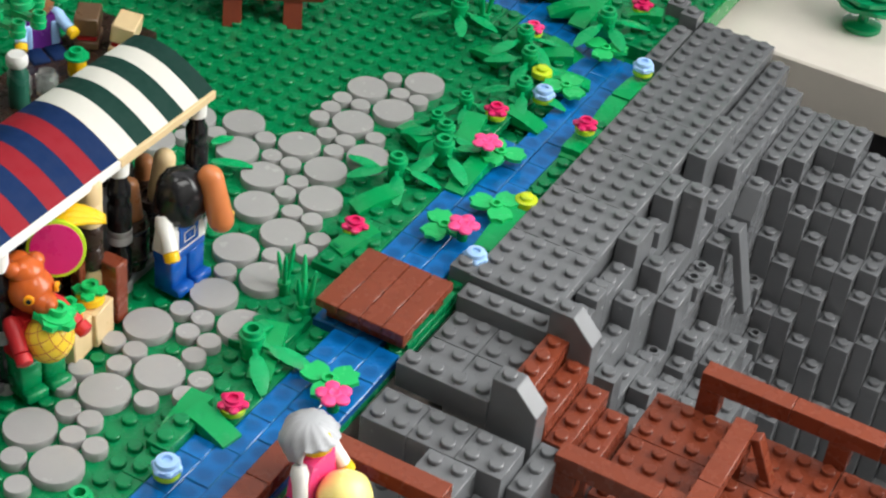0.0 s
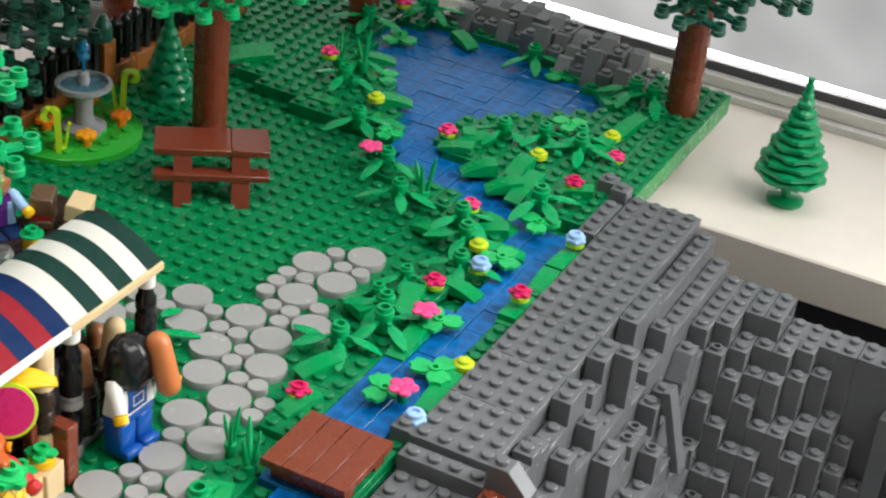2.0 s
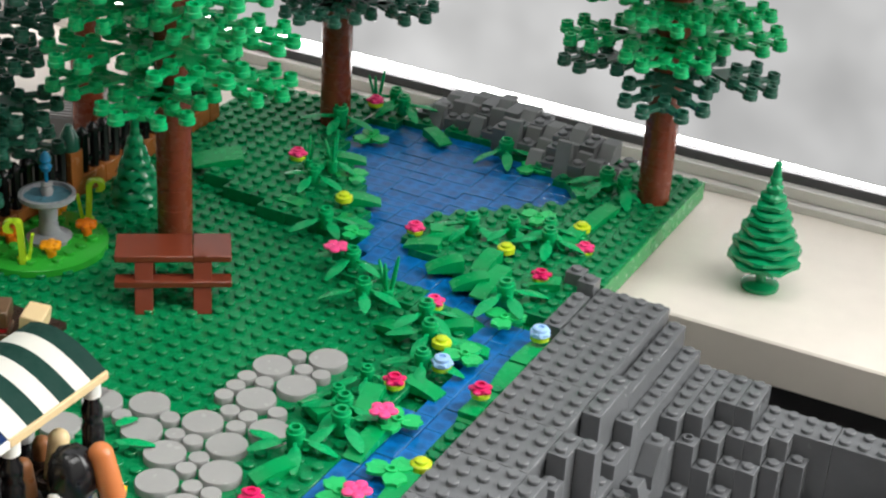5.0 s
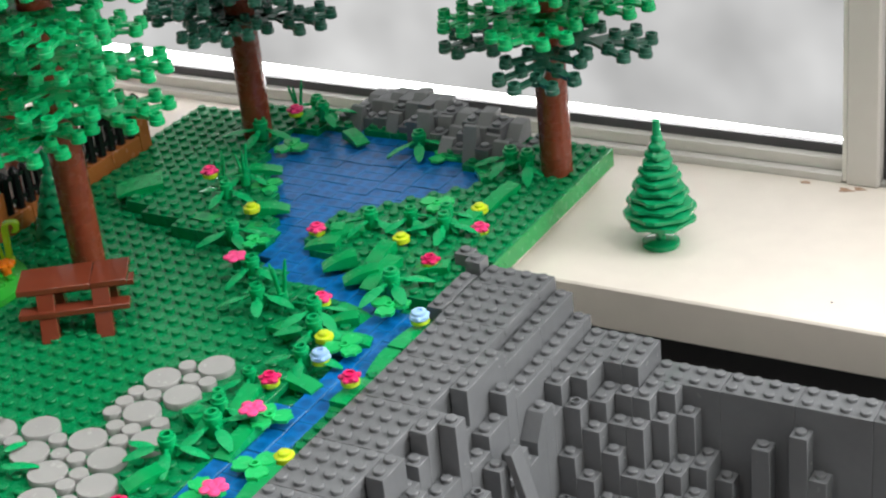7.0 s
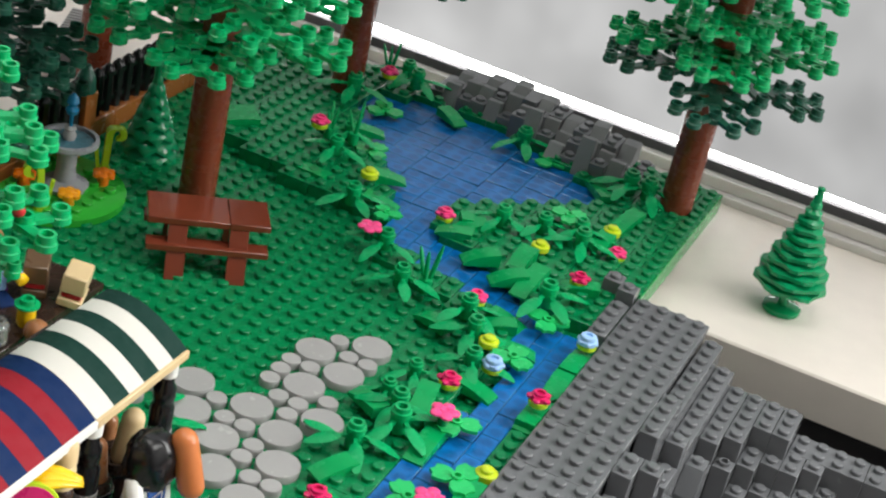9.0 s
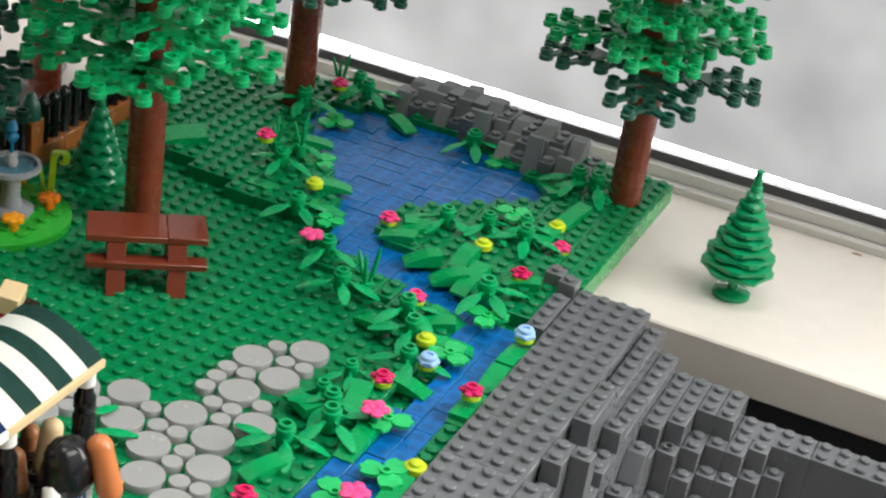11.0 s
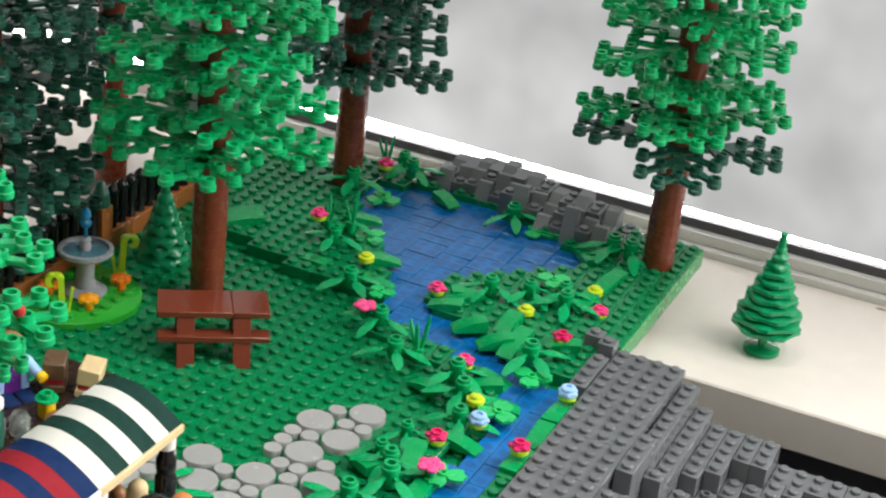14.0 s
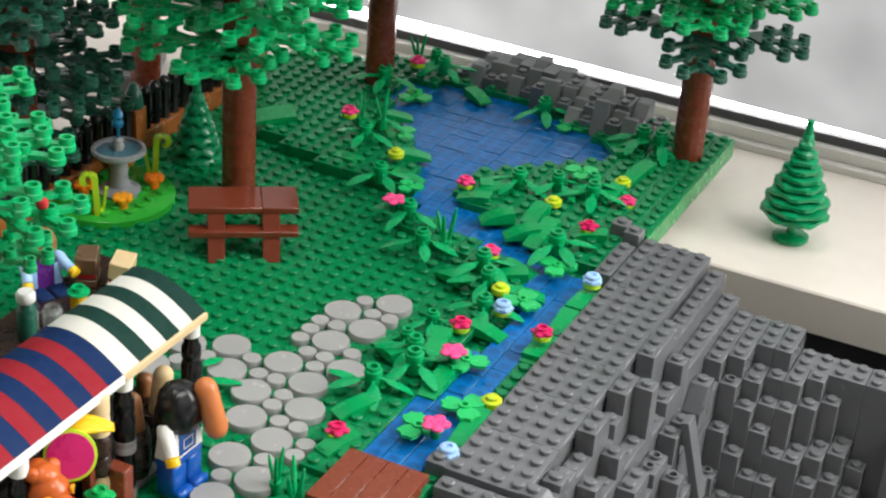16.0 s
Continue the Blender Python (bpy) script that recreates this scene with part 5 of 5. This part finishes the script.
# ---- toy figures, each one plain mesh ----
def toy_figure(x, y, z, turn, mats, label, hat="hair", sit=False, arms=(0, 0), size=1.06):
    """mats: legs, torso, arms, palms, head, hair. A blocky doll about five studs tall."""
    bm = bm_new()
    legs, torso, arm, hand, head, hair = range(6)
    if sit:
        for s in (-1, 1):
            add_box(bm, s * 0.45 - 0.4, -1.5, 0.0, s * 0.45 + 0.4, 0.4, 0.75, legs, 0.08)
        base = 0.7
    else:
        for s in (-1, 1):
            add_box(bm, s * 0.46 - 0.42, -0.42, 0.0, s * 0.46 + 0.42, 0.4, 1.35, legs, 0.08)
            add_box(bm, s * 0.46 - 0.42, -0.75, 0.0, s * 0.46 + 0.42, -0.3, 0.38, legs, 0.08)
        add_box(bm, -0.92, -0.4, 1.3, 0.92, 0.4, 1.65, legs, 0.06)
        base = 1.65
    v = []
    for zz, wx, wy in ((base, 0.92, 0.4), (base + 1.5, 0.6, 0.38)):
        v.append([bm.verts.new(p) for p in ((-wx, -wy, zz), (wx, -wy, zz), (wx, wy, zz), (-wx, wy, zz))])
    for k in range(4):
        bm.faces.new((v[0][k], v[0][(k + 1) % 4], v[1][(k + 1) % 4], v[1][k])).material_index = torso
    bm.faces.new(v[1]).material_index = torso
    bm.faces.new(list(reversed(v[0]))).material_index = torso
    for s, swing in ((-1, arms[0]), (1, arms[1])):
        m = Matrix.Translation((s * 0.82, 0, base + 1.3)) @ Matrix.Rotation(radians(-swing), 4, "X") @ Matrix.Rotation(radians(s * -14), 4, "Y")
        add_lathe(bm, [(0.16, -1.05), (0.26, -1.0), (0.27, -0.5), (0.32, -0.1), (0.24, 0.18), (0.1, 0.24)], 10, m, arm)
        add_lathe(bm, [(0.14, -1.42), (0.27, -1.36), (0.27, -1.08), (0.14, -1.0)], 10, m, hand)
    add_lathe(bm, [(0.3, base + 1.5), (0.3, base + 1.62), (0.5, base + 1.7), (0.6, base + 1.85), (0.6, base + 2.45), (0.5, base + 2.6), (0.28, base + 2.64)], 16, None, head)
    top = base + 1.75
    if sit:
        for s in (-1, 1):
            add_box(bm, s * 0.62 - 0.2, -0.44, base + 0.05, s * 0.62 + 0.2, 0.42, base + 1.2, arm, 0.04)
    if hat == "hair":
        add_lathe(bm, [(0.62, top - 0.15), (0.76, top + 0.05), (0.8, top + 0.5), (0.66, top + 0.9), (0.35, top + 1.1)], 16, Matrix.Translation((0, 0.14, 0)), hair)
    elif hat == "long":
        ring = add_lathe(bm, [(0.6, top - 0.75), (0.84, top - 0.6), (0.9, top - 0.3), (0.88, top), (0.86, top + 0.35), (0.78, top + 0.7), (0.56, top + 1.0), (0.28, top + 1.12)], 28, Matrix.Translation((0, 0.0, 0)), hair)
        for q, r in enumerate(ring):
            for k, w in enumerate(r):
                s = 1 + 0.06 * math.sin(k * 1.35 + q * 0.9) + 0.03 * math.sin(k * 2.7 - q * 1.7)
                w.co.x *= s
                w.co.y *= s * 0.9
        add_box(bm, -0.5, -0.44, base + 0.1, 0.5, -0.37, base + 0.95, legs, 0.02)
        for s in (-1, 1):
            add_box(bm, s * 0.42 - 0.12, -0.43, base + 0.9, s * 0.42 + 0.12, -0.36, base + 1.5, legs, 0.02)
        for x0, z0, x1, z1 in ((-0.28, 0.3, -0.24, 0.72), (0.24, 0.3, 0.28, 0.72), (-0.28, 0.3, 0.28, 0.34), (-0.28, 0.68, 0.28, 0.72)):
            add_box(bm, x0, -0.455, base + z0, x1, -0.43, base + z1, arm)
    elif hat == "swirl":
        prof = [(0.72, top - 0.3), (0.86, top - 0.2), (0.93, top), (0.97, top + 0.2), (0.96, top + 0.4), (0.9, top + 0.6), (0.78, top + 0.8), (0.6, top + 0.96), (0.38, top + 1.06), (0.15, top + 1.1)]
        ring = add_lathe(bm, prof, 64, Matrix.Translation((0, 0.2, 0)), hair)
        for q, r in enumerate(ring):
            for k, w in enumerate(r):
                a = 2 * math.pi * k / 64
                s = 1 + 0.045 * math.sin(13 * a + 1.1 * q) + 0.03 * math.sin(5 * a - q)
                w.co.x *= s
                w.co.y = 0.2 + (w.co.y - 0.2) * s
                if math.sin(a) < -0.3 and q < 5:
                    w.co.z += 0.75 * (5 - q) / 5
    else:
        for dx, dy, dz, r, sz in ((0, 0.05, 0.5, 0.76, 1.0), (0.0, 0.3, 1.1, 0.6, 0.7), (0.0, 0.65, 1.2, 0.42, 0.8), (0, -0.6, 0.35, 0.44, 0.8), (0.0, -0.86, 0.42, 0.24, 0.8), (0.42, 0.35, 1.25, 0.3, 0.9), (-0.42, 0.35, 1.25, 0.3, 0.9)):
            prof = [(max(0.05, r * math.sin(a)), top + dz - r * sz * math.cos(a)) for a in (0.1, 0.5, 0.9, 1.3, 1.7, 2.1, 2.5, 2.9, 3.05)]
            add_lathe(bm, prof, 14, Matrix.Translation((dx, dy, 0)), hair)
        for side in (-1, 1):
            m = Matrix.Translation((side * 0.5, -0.52, top + 0.68)) @ Matrix.Rotation(radians(90), 4, "X") @ Matrix.Rotation(radians(side * 38), 4, "Y")
            add_lathe(bm, [(0.17, 0.0), (0.17, 0.1), (0.12, 0.12)], 12, m, hand + 3)
            add_lathe(bm, [(0.09, 0.1), (0.08, 0.15)], 10, m, hand + 4)
    ob = part("toy_figure", mesh_of("toy_figure", bm, mats, 45), None, None, "", at(x, y, z, 0, 0, turn))
    ob.scale = (size, size, size)
    return tagged(ob, label, "toy figure")


toy_figure(-9.75, -5.95, 0.21, 87, [BLUE, WHITE, WHITE, YELLOW, YELLOW, BLACK], "toy figure in blue overalls with long black hair", "long", False, (30, 72), 1.18)
toy_figure(-10.35, -13.95, 0.21, 76, [GREEN, RED, RED, RED, FOX, FOX, GOLD_ORANGE, BLACK], "toy figure in red top and green trousers, glossy orange head", "lumps", False, (55, 60), 1.14)
toy_figure(-23.5, 2.35, 1.45, 62, [NAVY, PURPLE, SKY, YELLOW, YELLOW, NUT], "sitting toy figure in a light blue jacket", "hair", True, (50, 70))
toy_figure(1.25, -13.47, -0.59, 88, [BLUE, PINK, WHITE, YELLOW, YELLOW, HAIR], "toy figure in a pink top with silver grey hair", "swirl", False, (15, 30))
lathe_thing("sausage", capsule(0.52, 2.9), SAUSAGE, at(-8.15, -5.2, 2.9, 0, -17, 0), "large orange brown toy sausage held by a figure", "sausage", 20)
pine = tagged(empty("pineapple", at(-9.6, -14.3, 2.3, -6, 12, 0) @ Matrix.Scale(1.08, 4)), "yellow toy pineapple with green leaves", "fruit")


def pine_radius(z):
    return 0.82 * math.sin(math.pi * (0.14 + 0.74 * z / 1.55)) ** 0.6


bm = bm_new()
add_lathe(bm, [(pine_radius(1.55 * k / 10), 1.55 * k / 10) for k in range(11)], 24)
fruit = part("body", bm, PINE, pine, "", None, 60)
bm = bm_new()
for s in (-1, 1):
    for k in range(9):
        pts = []
        for q in range(11):
            z = 0.05 + 1.45 * q / 10
            a = 2 * math.pi * k / 9 + s * z * 1.35
            r = pine_radius(z) + 0.015
            pts.append([bm.verts.new((r * math.cos(a + d), r * math.sin(a + d), z)) for d in (-0.028, 0.028)])
        for p0, p1 in zip(pts, pts[1:]):
            bm.faces.new((p0[0], p0[1], p1[1], p1[0]))
part("lattice", bm, SAUSAGE, fruit, "orange lattice")
bm = bm_new()
add_hollow_stud(bm, 0, 0, 1.85, 14, 0, 0.32, 0.3)
add_lathe(bm, [(0.5, 1.5), (0.6, 1.6), (0.55, 1.86), (0.3, 1.9)], 14)
for k in range(5):
    m = Matrix.Rotation(radians(72 * k), 4, "Z") @ Matrix.Translation((0.1, 0, 1.64))
    add_prism(bm, [(0.0, -0.26), (0.4, -0.28), (0.62, -0.16), (0.62, 0.16), (0.4, 0.28), (0.0, 0.26)], -0.06, 0.16, m)
part("leaf", bm, GREEN_BRIGHT, pine)
lathe_thing("sack", [(0.3, 0), (0.75, 0.12), (0.98, 0.5), (1.0, 0.9), (0.9, 1.3), (0.5, 1.6), (0.2, 1.65)], CREAM, at(1.95, -13.52, 0.95, 20, 55, 20), "pale yellow toy sack held by a figure", "sack", 24)

# ---- counter with food behind the awning ----
counter = tagged(empty("food_counter", at(-21.6, 1.0, 0.21)), "dark brown counter carrying food behind the stall", "counter")
bm = bm_new()
add_box(bm, -1.6, -7.0, 1.5, 1.6, 5.6, 1.9, 0, 0.05)
part("worktop", bm, DARK_BROWN, counter)
bm = bm_new()
add_box(bm, -1.3, -6.6, 0, 1.3, 5.2, 1.49, 0, 0.05)
part("cupboard", bm, DARK_BROWN, counter)


def sandwich(x, y, z, turn, shade, tilt=0):
    t = tagged(empty("sandwich", at(x, y, z, 0, tilt, turn)), "toy sandwich of two tan slices round a red filling", "sandwich", "sandwiches on the counter")
    for z0, z1, mat, nm, r in ((0, 0.35, shade, "slice", 0.0), (0.36, 0.6, RED, "filling", 0.1), (0.62, 1.4, shade, "slice", 0.0)):
        bm = bm_new()
        add_box(bm, -0.55 + r, -0.8 + r, z0 * 1.15, 0.55 - r, 0.8 - r, z1 * 1.15, 0, 0.06)
        part(nm, bm, mat, t)


sandwich(-20.25, 4.35, 2.16, 22, TAN, 8)
sandwich(-21.95, 4.0, 2.11, 30, BREAD)
lathe_thing("potato", capsule(0.55, 1.5), NUT, at(-19.9, 1.15, 2.2, 60, 20, 30), "round nut brown toy potato on the counter", "vegetable")
lathe_thing("mug", [(0.35, 0), (0.42, 0.1), (0.42, 0.9), (0.32, 0.9), (0.3, 0.3)], YELLOW, at(-20.55, 1.4, 2.11), "yellow toy mug with green leaves in it", "mug")
lathe_thing("leaf_cup", [(0.3, 0), (0.56, 0.04), (0.56, 0.14), (0.34, 0.16), (0.34, 0.4), (0.2, 0.4), (0.2, 0.2)], LEAF, at(-20.55, 1.4, 3.02), "green toy leaves on a mug", "vegetable")
glass_mat, gnt, gb = principled("clear_plastic", 0.05)
gb.inputs["Base Color"].default_value = (0.85, 0.87, 0.85, 1)
gb.inputs["Transmission Weight"].default_value = 0.85
for gx, gy in ((-20.6, -0.6), (-21.4, -1.4)):
    lathe_thing("glass_jar", [(0.4, 0), (0.5, 0.1), (0.5, 0.9), (0.38, 1.0), (0.38, 1.15), (0.3, 1.15), (0.3, 0.2)], glass_mat, at(gx, gy, 2.11), "clear plastic toy jar on the counter", "jar", 16, "jars on the counter")
bottle = tagged(empty("bottle", at(-21.0, -2.0, 2.11)), "dark green toy bottle with a white cap", "bottle")
bm = bm_new()
add_lathe(bm, [(0.45, 0), (0.48, 0.1), (0.48, 1.6), (0.3, 2.0)], 14)
flask = part("body", bm, GREEN_DARK, bottle)
bm = bm_new()
add_lathe(bm, [(0.42, 2.0), (0.48, 2.1), (0.48, 2.4), (0.38, 2.55)], 14)
part("cap", bm, WHITE, flask)

# ---- fountain on its round green bed ----
bed = tagged(empty("flower_bed", at(-28.9, 15.3, 0)), "round light green bed plate with studs", "flower bed")
bm = bm_new()
add_lathe(bm, [(3.7, 0.0), (3.8, 0.04), (3.8, 0.42), (3.75, 0.46)], 40)
knobs = []
for i in range(-4, 4):
    for j in range(-4, 4):
        if math.hypot(i + 0.5, j + 0.5) < 3.4:
            knobs.append((i + 0.5, j + 0.5))
part("plate", bm, BED_GREEN, bed)
bm = bm_new()
add_stud(bm, 0, 0, 0, 10)
KNOB = mesh_of("stud", bm, BED_GREEN, 35)
for kx, ky in knobs:
    part("stud", KNOB, None, bed, "", at(kx, ky, 0.455))
fountain = tagged(empty("fountain", at(-28.4, 15.6, 0.46) @ Matrix.Diagonal((1, 1, 0.93, 1))), "grey bird bath fountain with clear blue water", "fountain")
bm = bm_new()
add_lathe(bm, [(1.2, 0), (1.25, 0.25), (1.0, 0.4), (0.62, 0.5), (0.5, 1.2), (0.52, 2.0), (0.6, 2.5)], 24)
part("pedestal", bm, SILVER, fountain)
bm = bm_new()
add_lathe(bm, [(0.5, 2.45), (1.3, 2.6), (1.55, 2.8), (1.55, 3.05), (1.34, 3.08), (1.3, 2.85)], 32)
basin = part("basin", bm, SILVER, fountain)
bm = bm_new()
rings = add_lathe(bm, [(1.29, 2.86), (1.0, 2.92), (0.6, 2.9), (0.3, 2.95)], 24)
for r in rings:
    for k, w in enumerate(r):
        w.co.z += 0.05 * math.sin(k * 2.4)
part("basin_water", bm, PALE_WATER, basin)
bm = bm_new()
add_lathe(bm, [(0.3, 2.92), (0.36, 3.2), (0.26, 3.5), (0.34, 3.6), (0.2, 3.75)], 14)
part("spout", bm, STONE, fountain)
bm = bm_new()
add_lathe(bm, [(0.1, 3.7), (0.1, 4.4), (0.28, 4.5), (0.36, 4.75), (0.2, 4.95), (0.32, 5.15), (0.26, 5.45), (0.08, 5.7)], 12)
part("jet", bm, JET_BLUE, fountain, "clear blue jet of water")


def curl(x, y, z, h, turn):
    """A lime shoot with a rolled tip."""
    bm = bm_new()
    path = [(0, 0.0), (0.05, h * 0.3), (0.1, h * 0.6), (0.12, h * 0.8)]
    path += [(0.12 + 0.36 - 0.36 * math.cos(a), h * 0.8 + 0.36 * math.sin(a)) for a in (0.5, 1.1, 1.7, 2.3, 2.9, 3.6, 4.3)]
    rows_ = []
    for k, (px, pz) in enumerate(path):
        w = 0.33 - 0.01 * k
        d = 0.17
        rows_.append([bm.verts.new(p) for p in ((px - d, -w, pz), (px + d, -w, pz), (px + d, w, pz), (px - d, w, pz))])
    for a, b in zip(rows_, rows_[1:]):
        for i in range(4):
            bm.faces.new((a[i], a[(i + 1) % 4], b[(i + 1) % 4], b[i]))
    bm.faces.new(list(reversed(rows_[0])))
    bm.faces.new(rows_[-1])
    add_lathe(bm, [(0.34, 0.0), (0.36, 0.3), (0.2, 0.36)], 12)
    add_prism(bm, [(-0.1, -0.15), (0.1, -0.15), (0.06, 0.15), (-0.06, 0.15)], 0.2, h * 0.62, Matrix.Translation((-0.26, 0, 0)) @ Matrix.Rotation(radians(-9), 4, "Y"))
    ob = part("curled_shoot", bm, LIME, None, "", at(x, y, z, 0, 0, turn), 60)
    return tagged(ob, "lime green toy shoot with a curled tip", "toy plant", "shoots of the flower bed")


curl(-27.83, 12.75, 0.455, 2.7, 217)
curl(-27.9, 18.4, 0.455, 2.9, 37)
for fx, fy, mat, w in ((-27.1, 14.1, GOLD_ORANGE, "golden orange"), (-27.1, 17.2, ORANGE, "orange"), (-29.8, 18.0, GOLD_ORANGE, "golden orange"), (-29.9, 14.2, ORANGE, "orange")):
    bm = bm_new()
    add_lathe(bm, [(0.3, 0), (0.3, 0.5)], 10)
    for k in range(6):
        m = Matrix.Rotation(radians(60 * k), 4, "Z") @ Matrix.Translation((0.38, 0, 0.62))
        add_lathe(bm, [(0.12, -0.14), (0.25, -0.08), (0.25, 0.1), (0.14, 0.18)], 8, m)
    add_lathe(bm, [(0.4, 0.48), (0.42, 0.7), (0.2, 0.84)], 12)
    ob = part("flower", bm, mat, None, "", at(fx, fy, 0.455))
    tagged(ob, w + " toy flower on the round bed", "toy flower", "flowers of the round bed")

# small glossy spruce by the fence
spruce(-27.9, 22.9, 0.21, 5.5, 1.75, SPRUCE_GLOSS, "glossy dark green toy spruce by the fence", False)

# ---- fence with a low orange brown wall ----
fence = tagged(empty("fence", at(-31.4, 8.0, 0)), "black toy fence on a low orange brown wall", "fence")
for k in range(7):
    bm = bm_new()
    add_box(bm, -0.5, k * 4 + 0.02, 0, 0.5, k * 4 + 3.98, 1.2, 0, 0.05)
    part("wall_block", bm, ORANGE_BROWN, fence)
for k in range(28):
    bm = bm_new()
    add_lathe(bm, [(0.34, 1.2), (0.34, 3.4), (0.38, 3.5), (0.38, 3.7), (0.1, 4.0)], 8, Matrix.Translation((0, k + 0.5, 0)))
    part("bar", bm, BLACK, fence)
for z in (1.7, 3.2):
    bm = bm_new()
    add_box(bm, -0.16, 0.1, z, 0.16, 27.9, z + 0.3, 0, 0.03)
    part("cross_rail", bm, BLACK, fence)
for y in (13.25, 27.4):
    t = tagged(empty("fence_post", at(-31.4 + (0.05 if y < 20 else 0), y + 8.0, 0)), "orange brown fence post with a dark pointed cap", "post", "fence posts")
    bm = bm_new()
    add_box(bm, -0.55, -0.55, 0, 0.55, 0.55, 3.05 if y < 20 else 3.0, 0, 0.05)
    part("shaft", bm, ORANGE_BROWN, t)
    if y < 20:
        bm = bm_new()
        add_lathe(bm, [(0.6, 3.05), (0.64, 3.12), (0.5, 4.0), (0.2, 4.6)], 14)
        part("cap", bm, GREEN_DARK, t)
# low grey block with a ribbed top beyond the fence
block = tagged(empty("ribbed_block", at(-38.6, 31.6, -0.4, 0, 0, 22)), "low pale grey block with a ribbed top beyond the fence", "block")
bm = bm_new()
add_box(bm, -1.3, -3.6, 0, 1.3, 3.6, 1.5, 0, 0.05)
part("body", bm, GREY_MID, block)
for k in range(16):
    bm = bm_new()
    add_box(bm, -1.25, -3.5 + 0.44 * k, 1.5, 1.25, -3.28 + 0.44 * k, 1.62, 0, 0.02)
    part("rib", bm, STONE, block)
